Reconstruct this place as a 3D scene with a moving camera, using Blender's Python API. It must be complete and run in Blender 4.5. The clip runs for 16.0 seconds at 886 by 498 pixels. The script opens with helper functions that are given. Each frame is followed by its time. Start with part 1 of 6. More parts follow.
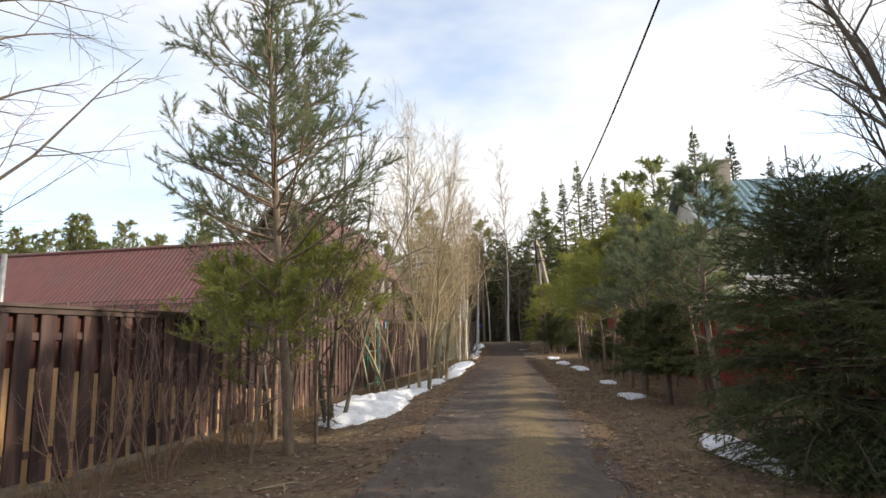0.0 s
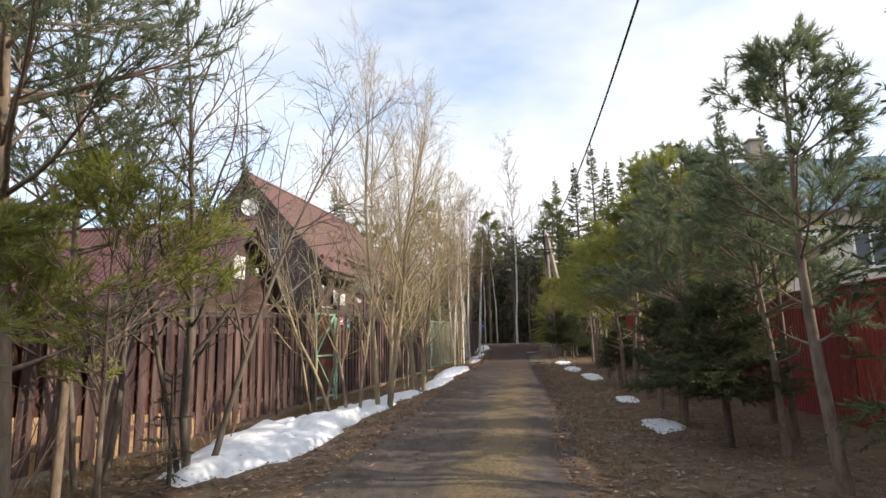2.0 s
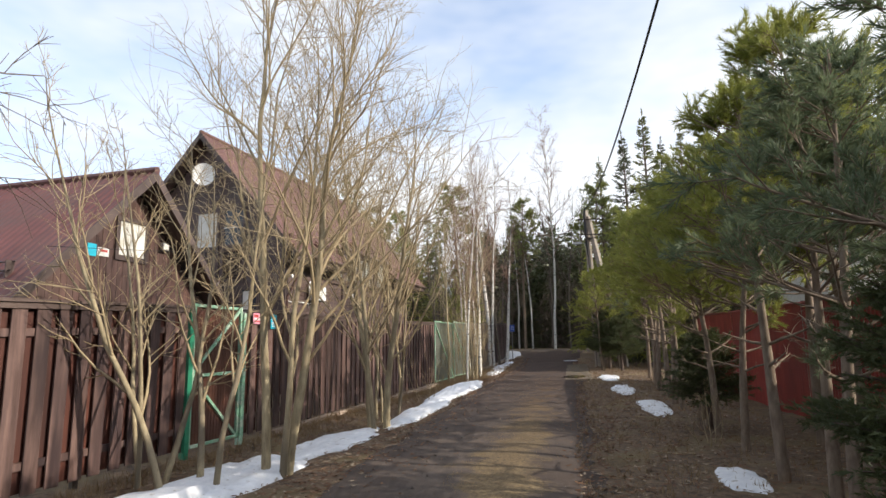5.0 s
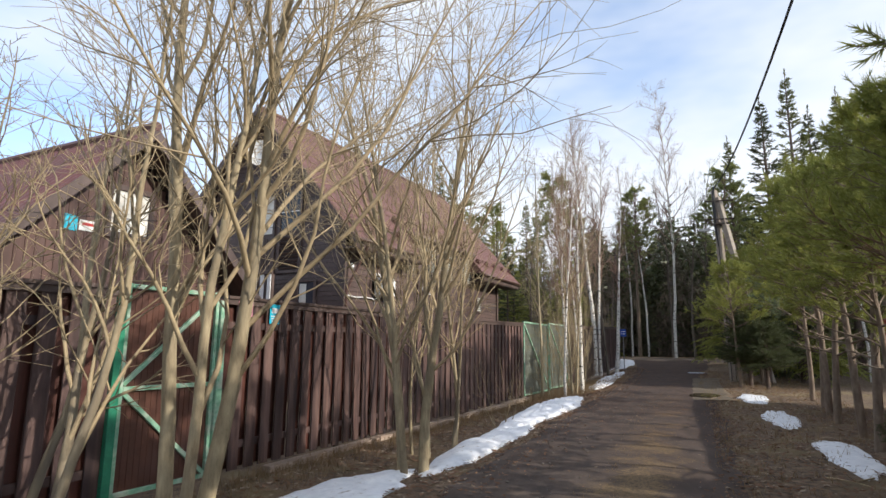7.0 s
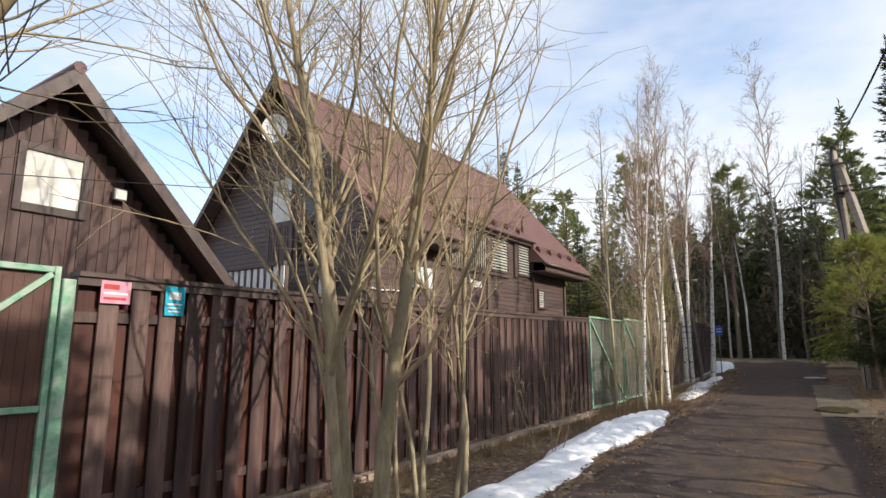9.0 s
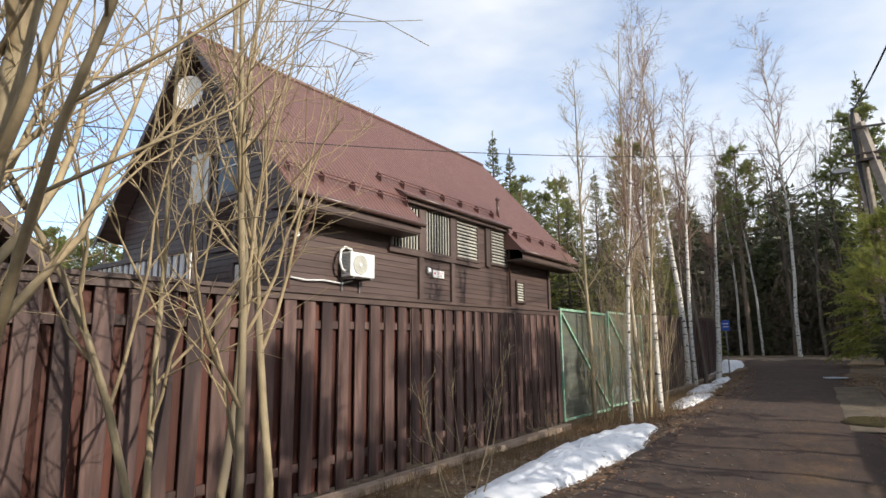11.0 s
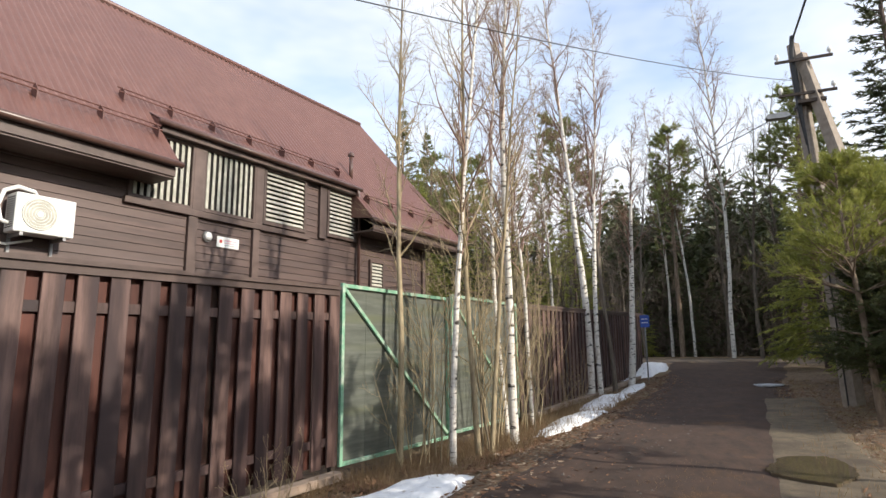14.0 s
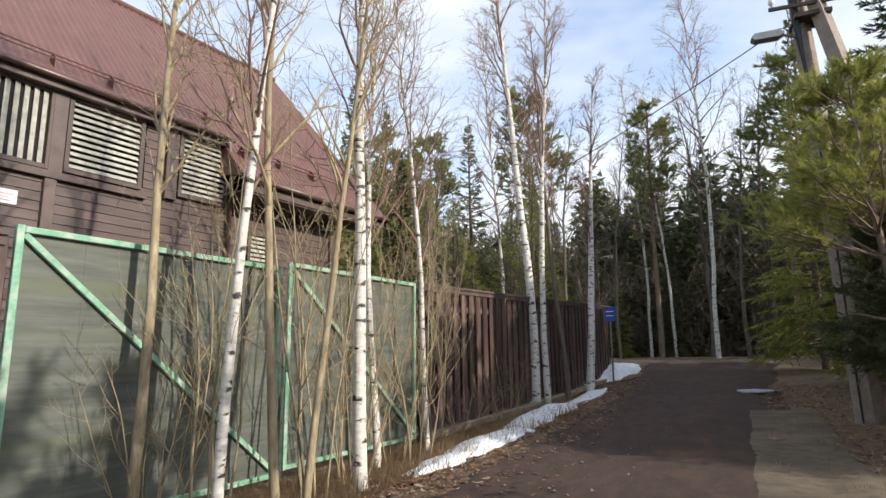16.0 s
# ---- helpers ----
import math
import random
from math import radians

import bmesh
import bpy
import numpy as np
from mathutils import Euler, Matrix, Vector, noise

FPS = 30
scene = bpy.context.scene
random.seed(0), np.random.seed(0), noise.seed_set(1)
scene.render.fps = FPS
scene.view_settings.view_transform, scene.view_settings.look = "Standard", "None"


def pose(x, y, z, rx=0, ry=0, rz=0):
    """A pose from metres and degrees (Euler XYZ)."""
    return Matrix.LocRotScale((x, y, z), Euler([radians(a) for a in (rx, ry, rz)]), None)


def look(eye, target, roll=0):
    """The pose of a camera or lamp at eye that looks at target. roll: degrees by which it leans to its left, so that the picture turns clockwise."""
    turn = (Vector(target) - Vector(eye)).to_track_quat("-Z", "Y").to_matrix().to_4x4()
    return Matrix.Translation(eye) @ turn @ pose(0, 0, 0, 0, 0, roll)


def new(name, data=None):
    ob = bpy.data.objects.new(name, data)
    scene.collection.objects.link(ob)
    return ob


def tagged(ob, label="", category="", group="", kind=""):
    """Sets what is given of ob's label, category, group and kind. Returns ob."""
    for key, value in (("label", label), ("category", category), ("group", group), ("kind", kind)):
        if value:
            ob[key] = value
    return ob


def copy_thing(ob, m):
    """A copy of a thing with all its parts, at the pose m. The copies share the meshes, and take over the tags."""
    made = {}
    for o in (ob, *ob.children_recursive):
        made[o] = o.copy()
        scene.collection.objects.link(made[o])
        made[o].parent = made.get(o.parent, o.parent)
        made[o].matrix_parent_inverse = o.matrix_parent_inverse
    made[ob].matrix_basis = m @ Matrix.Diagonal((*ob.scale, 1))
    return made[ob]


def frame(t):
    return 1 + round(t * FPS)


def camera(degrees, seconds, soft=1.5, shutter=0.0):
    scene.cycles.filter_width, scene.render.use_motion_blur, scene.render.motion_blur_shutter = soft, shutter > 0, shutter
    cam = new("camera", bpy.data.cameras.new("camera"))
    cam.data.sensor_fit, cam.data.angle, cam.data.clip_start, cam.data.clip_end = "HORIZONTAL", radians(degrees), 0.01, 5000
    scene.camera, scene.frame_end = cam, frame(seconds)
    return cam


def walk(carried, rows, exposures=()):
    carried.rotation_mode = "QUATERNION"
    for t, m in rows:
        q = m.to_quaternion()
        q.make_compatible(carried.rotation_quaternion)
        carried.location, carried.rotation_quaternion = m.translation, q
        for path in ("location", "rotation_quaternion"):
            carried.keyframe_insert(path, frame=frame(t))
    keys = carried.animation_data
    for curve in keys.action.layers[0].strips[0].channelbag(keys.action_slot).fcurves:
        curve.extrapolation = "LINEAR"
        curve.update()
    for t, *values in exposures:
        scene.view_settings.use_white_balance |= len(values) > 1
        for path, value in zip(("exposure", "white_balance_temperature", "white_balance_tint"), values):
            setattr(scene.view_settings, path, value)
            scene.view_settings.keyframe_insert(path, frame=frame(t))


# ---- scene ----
cam = camera(74.5, 16.0)
METRES, EYE, TILT, LEAN, TURN = 30.6, 1.5, 0.0, 0.0, 0.0
ROWS = [
    (0.0, 0.0, 0.0, 0.0, 0.22, 8.8, 1.41),
    (0.5, 0.0089, 0.0355, -0.0, 0.44, 8.8, 1.32),
    (1.0, 0.0181, 0.0701, 0.0002, 0.72, 8.87, 1.34),
    (1.5, 0.0284, 0.1083, 0.0001, 1.26, 8.84, 1.31),
    (2.0, 0.0387, 0.1442, -0.0005, 1.79, 8.94, 1.27),
    (2.5, 0.047, 0.1811, 0.0007, 2.32, 8.95, 1.09),
    (3.0, 0.0563, 0.2167, 0.0012, 2.99, 9.01, 1.08),
    (3.5, 0.0636, 0.2537, 0.0025, 3.51, 9.0, 1.03),
    (4.0, 0.0686, 0.2891, 0.0036, 4.28, 9.13, 1.16),
    (6.5, 0.0811, 0.4506, 0.0036, 12.93, 9.45, -0.42),
    (7.0, 0.0818, 0.4804, 0.0043, 16.57, 9.6, -0.57),
    (7.5, 0.0814, 0.5107, 0.0053, 17.96, 9.51, -1.09),
    (8.0, 0.0807, 0.5387, 0.0047, 20.79, 9.64, -1.15),
    (10.5, 0.0841, 0.662, 0.004, 26.11, 9.75, 0.58),
    (11.0, 0.0893, 0.6885, 0.0044, 25.68, 9.84, 0.6),
    (11.5, 0.0928, 0.7185, 0.0043, 25.06, 9.8, 0.58),
    (12.0, 0.0972, 0.7474, 0.0049, 24.35, 9.84, 0.55),
    (12.5, 0.1013, 0.7772, 0.0047, 23.87, 9.75, 0.46),
    (13.0, 0.107, 0.8071, 0.0041, 23.35, 9.78, 0.54),
    (13.5, 0.1126, 0.8373, 0.0038, 22.16, 9.8, 0.58),
    (14.0, 0.1191, 0.8656, 0.0031, 21.47, 9.88, 0.62),
    (14.5, 0.1256, 0.894, 0.0028, 20.81, 9.85, 0.62),
    (15.0, 0.1316, 0.9219, 0.0015, 20.35, 10.01, 0.64),
    (15.5, 0.1355, 0.9534, 0.0006, 20.31, 9.9, 0.57),
    (16.0, 0.1357, 0.9857, -0.0001, 20.65, 9.99, 0.63),
]
walk(cam, [(t, pose(0, 0, EYE, TILT, LEAN, TURN) @ pose(METRES * x, METRES * y, METRES * z, 90 + pitch, roll, yaw)) for t, x, y, z, yaw, pitch, roll in ROWS],
     exposures=((0.0, 0.12, 7000, 10), (1.5, 0.11, 6850, 10), (3.0, 0.08, 6600, 10), (4.0, 0.11, 6650, 10), (7.0, -0.03, 6280, 10), (8.0, -0.03, 6400, 10),
                (10.5, -0.09, 6450, 10), (11.5, -0.10, 6400, 9), (12.5, 0.02, 6500, 9), (14.25, 0.13, 6480, 10), (16.0, 0.03, 6320, 10)))

# ---------------------------------------------------------------- light
SUN_AZ, SUN_EL = -10.0, 26.0   # degrees: from +x towards +y, above the horizon
world = bpy.data.worlds.new("sky")
scene.world = world
world.use_nodes = True
wn, wl = world.node_tree.nodes, world.node_tree.links
wn.clear()
w_out = wn.new("ShaderNodeOutputWorld")
w_bg = wn.new("ShaderNodeBackground")
w_sky = wn.new("ShaderNodeTexSky")
w_sky.sky_type = 'NISHITA'
w_sky.sun_disc = False
w_sky.sun_elevation = radians(SUN_EL)
w_sky.sun_rotation = radians(90 - SUN_AZ)
w_sky.air_density, w_sky.dust_density, w_sky.ozone_density = 1.0, 1.2, 1.5
w_co = wn.new("ShaderNodeTexCoord")
w_map = wn.new("ShaderNodeMapping")
w_map.inputs["Scale"].default_value = (1.0, 1.0, 2.6)
w_noise = wn.new("ShaderNodeTexNoise")
w_noise.inputs["Scale"].default_value = 1.3
w_noise.inputs["Detail"].default_value = 5
w_noise.inputs["Roughness"].default_value = 0.55
w_ramp = wn.new("ShaderNodeValToRGB")
w_ramp.color_ramp.elements[0].position, w_ramp.color_ramp.elements[1].position = 0.36, 0.60
w_ramp.color_ramp.elements[0].color, w_ramp.color_ramp.elements[1].color = (0.12, 0.12, 0.12, 1), (0.97, 0.97, 0.97, 1)
w_mix = wn.new("ShaderNodeMix")
w_mix.data_type = 'RGBA'
w_mix.inputs[7].default_value = (7.0, 7.2, 7.5, 1)
w_bg.inputs["Strength"].default_value = 0.15
wl.new(w_co.outputs["Generated"], w_map.inputs[0])
wl.new(w_map.outputs[0], w_noise.inputs["Vector"])
wl.new(w_noise.outputs["Fac"], w_ramp.inputs[0])
wl.new(w_ramp.outputs[0], w_mix.inputs[0])
w_gain = wn.new("ShaderNodeVectorMath")
w_gain.operation = 'MULTIPLY'
w_gain.inputs[1].default_value = (1.80, 1.92, 2.03)
wl.new(w_sky.outputs[0], w_gain.inputs[0])
wl.new(w_gain.outputs[0], w_mix.inputs[6])
wl.new(w_mix.outputs[2], w_bg.inputs["Color"])
wl.new(w_bg.outputs[0], w_out.inputs["Surface"])

sun = new("sun", bpy.data.lights.new("sun", 'SUN'))
sun.data.energy, sun.data.angle, sun.data.color = 5.0, radians(0.6), (1.0, 0.91, 0.78)
_s = Vector((math.cos(radians(SUN_AZ)) * math.cos(radians(SUN_EL)), math.sin(radians(SUN_AZ)) * math.cos(radians(SUN_EL)), math.sin(radians(SUN_EL))))
sun.matrix_world = look(_s * 80, (0, 0, 0))


# ---------------------------------------------------------------- materials
def surface(name, dark, light, scale=6.0, rough=0.8, bump=0.3, stretch=(1, 1, 1), metal=0.0, vary=0.0, blotch=None, blotch_scale=0.7, blotch_at=(0.5, 0.7), bump_dist=0.01, subsurface=0.0, two_sided=0.0):
    """Two colours mixed by fine noise, an optional third in large blotches, relief from the fine noise, and a shift of
    brightness from piece to piece."""
    m = bpy.data.materials.new(name)
    m.use_nodes = True
    n, l = m.node_tree.nodes, m.node_tree.links
    b = n["Principled BSDF"]
    b.inputs["Roughness"].default_value, b.inputs["Metallic"].default_value = rough, metal
    co = n.new("ShaderNodeTexCoord")
    mp = n.new("ShaderNodeMapping")
    mp.inputs["Scale"].default_value = stretch
    l.new(co.outputs["Object"], mp.inputs[0])
    src = mp.outputs[0]
    info = n.new("ShaderNodeObjectInfo")
    if vary:
        add = n.new("ShaderNodeVectorMath")
        add.operation = 'MULTIPLY_ADD'
        add.inputs[1].default_value = (1, 1, 1)
        comb = n.new("ShaderNodeCombineXYZ")
        mul = n.new("ShaderNodeMath")
        mul.operation = 'MULTIPLY'
        mul.inputs[1].default_value = 37.0
        l.new(info.outputs["Random"], mul.inputs[0])
        for k in range(3):
            l.new(mul.outputs[0], comb.inputs[k])
        l.new(src, add.inputs[0])
        l.new(comb.outputs[0], add.inputs[2])
        src = add.outputs[0]
    fine = n.new("ShaderNodeTexNoise")
    fine.inputs["Scale"].default_value, fine.inputs["Detail"].default_value, fine.inputs["Roughness"].default_value = scale, 6, 0.65
    l.new(src, fine.inputs["Vector"])
    ramp = n.new("ShaderNodeValToRGB")
    ramp.color_ramp.elements[0].position, ramp.color_ramp.elements[1].position = 0.32, 0.68
    ramp.color_ramp.elements[0].color, ramp.color_ramp.elements[1].color = (*dark, 1), (*light, 1)
    l.new(fine.outputs["Fac"], ramp.inputs[0])
    col = ramp.outputs[0]
    if blotch:
        big = n.new("ShaderNodeTexNoise")
        big.inputs["Scale"].default_value, big.inputs["Detail"].default_value = blotch_scale, 4
        l.new(src, big.inputs["Vector"])
        rr = n.new("ShaderNodeMapRange")
        rr.inputs[1].default_value, rr.inputs[2].default_value = blotch_at
        l.new(big.outputs["Fac"], rr.inputs[0])
        mx = n.new("ShaderNodeMix")
        mx.data_type = 'RGBA'
        mx.inputs[7].default_value = (*blotch, 1)
        l.new(rr.outputs[0], mx.inputs[0])
        l.new(col, mx.inputs[6])
        col = mx.outputs[2]
    if vary:
        hsv = n.new("ShaderNodeHueSaturation")
        mr = n.new("ShaderNodeMapRange")
        mr.inputs[3].default_value, mr.inputs[4].default_value = 1 - vary, 1 + vary
        l.new(info.outputs["Random"], mr.inputs[0])
        l.new(mr.outputs[0], hsv.inputs["Value"])
        l.new(col, hsv.inputs["Color"])
        col = hsv.outputs[0]
    l.new(col, b.inputs["Base Color"])
    if bump:
        bp = n.new("ShaderNodeBump")
        bp.inputs["Strength"].default_value, bp.inputs["Distance"].default_value = bump, bump_dist
        l.new(fine.outputs["Fac"], bp.inputs["Height"])
        l.new(bp.outputs[0], b.inputs["Normal"])
    if two_sided:
        tr = n.new("ShaderNodeBsdfTranslucent")
        l.new(col, tr.inputs["Color"])
        ms = n.new("ShaderNodeMixShader")
        ms.inputs[0].default_value = two_sided
        l.new(b.outputs[0], ms.inputs[1])
        l.new(tr.outputs[0], ms.inputs[2])
        l.new(ms.outputs[0], n["Material Output"].inputs["Surface"])
    return m


M_SOIL = surface("leaf_litter_soil", (0.050, 0.032, 0.020), (0.212, 0.142, 0.086), 9, 0.95, 0.9, blotch=(0.17, 0.125, 0.06), blotch_scale=0.9, bump_dist=0.03)
M_ROAD = surface("packed_dirt_road", (0.050, 0.038, 0.031), (0.118, 0.089, 0.071), 5, 0.95, 0.8, stretch=(1, 0.35, 1), blotch=(0.062, 0.042, 0.031), blotch_scale=0.5, bump_dist=0.015)
M_PALE_DIRT = surface("pale_dirt", (0.080, 0.061, 0.039), (0.160, 0.122, 0.078), 6, 0.95, 0.7, blotch=(0.07, 0.052, 0.035), blotch_scale=1.3, bump_dist=0.015)


def grassy_crown(m):
    """Mixes dry grass and straw into the road along its crown, with a ragged edge."""
    n, l = m.node_tree.nodes, m.node_tree.links
    b = n["Principled BSDF"]
    old = b.inputs["Base Color"].links[0].from_socket
    co = n.new("ShaderNodeTexCoord")
    at_ = n.new("ShaderNodeAttribute")
    at_.attribute_name = "crown"
    edge, straw = n.new("ShaderNodeTexNoise"), n.new("ShaderNodeTexNoise")
    for node, scale, detail in ((edge, 1.7, 8), (straw, 26.0, 5)):
        node.inputs["Scale"].default_value, node.inputs["Detail"].default_value, node.inputs["Roughness"].default_value = scale, detail, 0.7
        l.new(co.outputs["Object"], node.inputs["Vector"])
    wide = n.new("ShaderNodeMath")
    wide.operation = 'MULTIPLY_ADD'
    wide.inputs[1].default_value = 3.6
    l.new(edge.outputs["Fac"], wide.inputs[0])
    l.new(at_.outputs["Fac"], wide.inputs[2])
    fac = n.new("ShaderNodeMapRange")
    fac.inputs[1].default_value, fac.inputs[2].default_value, fac.inputs[4].default_value = 1.75, 2.30, 0.95
    l.new(wide.outputs[0], fac.inputs[0])
    ramp = n.new("ShaderNodeValToRGB")
    ramp.color_ramp.elements[0].position, ramp.color_ramp.elements[1].position = 0.34, 0.66
    ramp.color_ramp.elements[0].color, ramp.color_ramp.elements[1].color = (0.070, 0.050, 0.028, 1), (0.262, 0.186, 0.092, 1)
    l.new(straw.outputs["Fac"], ramp.inputs[0])
    mx = n.new("ShaderNodeMix")
    mx.data_type = 'RGBA'
    l.new(fac.outputs[0], mx.inputs[0])
    l.new(old, mx.inputs[6])
    l.new(ramp.outputs[0], mx.inputs[7])
    # multiplies the road colour darker and redder towards the far end
    darker = n.new("ShaderNodeAttribute")
    darker.attribute_name = "darker"
    far_tone = n.new("ShaderNodeMix")
    far_tone.data_type, far_tone.blend_type = 'RGBA', 'MULTIPLY'
    far_tone.inputs[7].default_value = (0.56, 0.405, 0.325, 1)
    l.new(darker.outputs["Fac"], far_tone.inputs[0])
    l.new(mx.outputs[2], far_tone.inputs[6])
    l.new(far_tone.outputs[2], b.inputs["Base Color"])


grassy_crown(M_ROAD)
M_STONE = surface("dusty_stone", (0.075, 0.062, 0.052), (0.17, 0.145, 0.125), 20, 0.9, 0.3)
M_SNOW = surface("old_snow", (0.66, 0.68, 0.72), (0.84, 0.85, 0.87), 7, 0.7, 0.5, blotch=(0.30, 0.25, 0.20), blotch_scale=9.0, blotch_at=(0.62, 0.74), bump_dist=0.02)
M_FENCE = surface("brown_fence_paint", (0.046, 0.023, 0.019), (0.190, 0.117, 0.099), 9, 0.55, 0.6, stretch=(1, 1, 0.12), vary=0.16, blotch=(0.034, 0.019, 0.019), blotch_scale=3.4, blotch_at=(0.42, 0.62), bump_dist=0.004)
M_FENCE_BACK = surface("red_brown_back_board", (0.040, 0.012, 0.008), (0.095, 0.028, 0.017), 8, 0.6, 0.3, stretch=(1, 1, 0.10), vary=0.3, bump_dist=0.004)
M_PALEWOOD = surface("pale_weathered_wood", (0.22, 0.16, 0.12), (0.40, 0.31, 0.24), 8, 0.85, 0.4, stretch=(1, 0.1, 1), bump_dist=0.004)
M_WALL = surface("dark_brown_siding", (0.056, 0.035, 0.030), (0.118, 0.075, 0.063), 8, 0.55, 0.35, stretch=(1, 0.10, 1), vary=0.16, blotch=(0.080, 0.056, 0.050), blotch_scale=1.0, bump_dist=0.003)
M_BARNWALL = surface("red_brown_barn_boards", (0.070, 0.034, 0.027), (0.135, 0.072, 0.058), 8, 0.6, 0.35, stretch=(1, 1, 0.10), vary=0.14, blotch=(0.075, 0.042, 0.035), blotch_scale=1.0, bump_dist=0.003)
M_TRIM = surface("dark_brown_trim", (0.060, 0.040, 0.034), (0.120, 0.082, 0.070), 9, 0.55, 0.25, stretch=(1, 0.2, 0.2), vary=0.12, bump_dist=0.003)
M_ROOF = surface("brown_metal_roof", (0.118, 0.054, 0.043), (0.158, 0.076, 0.061), 3, 0.45, 0.1, blotch=(0.13, 0.06, 0.05), blotch_scale=0.5, bump_dist=0.003)
M_BARNROOF = surface("maroon_corrugated_roof", (0.100, 0.036, 0.031), (0.150, 0.056, 0.049), 3, 0.5, 0.12, blotch=(0.105, 0.052, 0.045), blotch_scale=0.6, bump_dist=0.003)
M_GUTTER = surface("brown_gutter", (0.075, 0.040, 0.032), (0.11, 0.062, 0.05), 8, 0.35, 0.05)
M_SLAT = surface("pale_slat", (0.32, 0.31, 0.26), (0.55, 0.54, 0.47), 9, 0.7, 0.2, vary=0.12)
M_WHITE = surface("white_plastic", (0.70, 0.70, 0.68), (0.82, 0.82, 0.80), 5, 0.4, 0.02)
M_BOARDWHITE = surface("white_board", (0.62, 0.60, 0.54), (0.80, 0.78, 0.72), 4, 0.7, 0.05, blotch=(0.5, 0.46, 0.38), blotch_scale=3, blotch_at=(0.55, 0.75))
M_BLACK = surface("black_rubber", (0.012, 0.012, 0.012), (0.03, 0.03, 0.03), 20, 0.6, 0.1)
# near-black paint for the shade behind slats, planks and slots
M_DARKGAP = surface("painted_dark_gap", (0.012, 0.010, 0.010), (0.02, 0.016, 0.015), 5, 0.9, 0.0)
M_GREEN = surface("mint_green_paint", (0.15, 0.33, 0.21), (0.27, 0.48, 0.34), 14, 0.5, 0.2, blotch=(0.42, 0.50, 0.40), blotch_scale=7, blotch_at=(0.45, 0.68), bump_dist=0.002)
M_GREEN_DARK = surface("emerald_green_paint", (0.015, 0.15, 0.085), (0.03, 0.24, 0.13), 10, 0.45, 0.1)
M_GATEPANEL = surface("green_sheet", (0.074, 0.082, 0.068), (0.148, 0.158, 0.134), 5.0, 0.48, 0.12, stretch=(1, 0.22, 2.6), blotch=(0.12, 0.13, 0.085), blotch_scale=1.6, bump_dist=0.002)
M_BROWNPANEL = surface("brown_sheet", (0.070, 0.027, 0.017), (0.115, 0.046, 0.028), 5, 0.5, 0.15, blotch=(0.09, 0.04, 0.03), blotch_scale=1.5)
M_CONCRETE = surface("weathered_concrete", (0.24, 0.20, 0.165), (0.36, 0.31, 0.26), 9, 0.9, 0.4, bump_dist=0.006)
M_METAL = surface("grey_steel", (0.22, 0.22, 0.22), (0.36, 0.36, 0.36), 9, 0.45, 0.1, metal=0.6)
M_RUST = surface("dark_rusty_steel", (0.03, 0.024, 0.02), (0.07, 0.05, 0.04), 14, 0.7, 0.2, metal=0.3)
M_RED = surface("red_fence_sheet", (0.20, 0.028, 0.020), (0.33, 0.050, 0.034), 5, 0.55, 0.15, stretch=(1, 1, 0.3), vary=0.2, blotch=(0.18, 0.03, 0.025), blotch_scale=1.0)
M_BLUE = surface("blue_sign_paint", (0.01, 0.36, 0.52), (0.02, 0.48, 0.64), 6, 0.5, 0.0)
M_PINK = surface("pink_sign_paint", (0.62, 0.24, 0.33), (0.74, 0.36, 0.44), 8, 0.6, 0.0)
M_REDINK = surface("red_ink", (0.42, 0.04, 0.04), (0.52, 0.06, 0.05), 8, 0.6, 0.0)
M_DEEPBLUE = surface("deep_blue_sign", (0.02, 0.06, 0.30), (0.03, 0.09, 0.40), 6, 0.5, 0.0)
M_BARK_WILLOW = surface("willow_bark", (0.20, 0.155, 0.095), (0.45, 0.37, 0.23), 16, 0.85, 0.6, stretch=(1, 1, 0.25), blotch=(0.16, 0.13, 0.09), blotch_scale=2.0, blotch_at=(0.5, 0.65), bump_dist=0.008)
M_TWIG_WILLOW = surface("willow_twig", (0.24, 0.185, 0.108), (0.43, 0.335, 0.20), 8, 0.8, 0.0)
M_BARK_GREY = surface("grey_brown_bark", (0.085, 0.068, 0.052), (0.19, 0.155, 0.12), 14, 0.9, 0.6, stretch=(1, 1, 0.25), bump_dist=0.008)
M_TWIG_GREY = surface("grey_twig", (0.075, 0.058, 0.045), (0.16, 0.125, 0.095), 8, 0.85, 0.0)
M_TWIG_BIRCH = surface("birch_twig", (0.16, 0.095, 0.070), (0.28, 0.18, 0.135), 8, 0.8, 0.0)
M_BARK_BIRCH = surface("white_birch_bark", (0.52, 0.48, 0.42), (0.74, 0.71, 0.66), 9, 0.75, 0.35, stretch=(1, 1, 2.5), blotch=(0.050, 0.042, 0.036), blotch_scale=7.0, blotch_at=(0.56, 0.64), bump_dist=0.006)
M_BARK_PINE = surface("pine_bark", (0.115, 0.082, 0.058), (0.27, 0.205, 0.15), 14, 0.9, 0.7, stretch=(1, 1, 0.3), blotch=(0.22, 0.125, 0.065), blotch_scale=0.8, bump_dist=0.012)
M_BARK_SPRUCE = surface("spruce_bark", (0.065, 0.046, 0.038), (0.155, 0.112, 0.09), 18, 0.9, 0.7, bump_dist=0.01)
M_PINE = surface("pine_needles", (0.098, 0.138, 0.078), (0.235, 0.270, 0.145), 2.5, 0.55, 0.0, two_sided=0.5)
M_PINE_YELLOW = surface("yellow_green_needles", (0.195, 0.220, 0.050), (0.375, 0.380, 0.095), 2.5, 0.55, 0.0, two_sided=0.5)
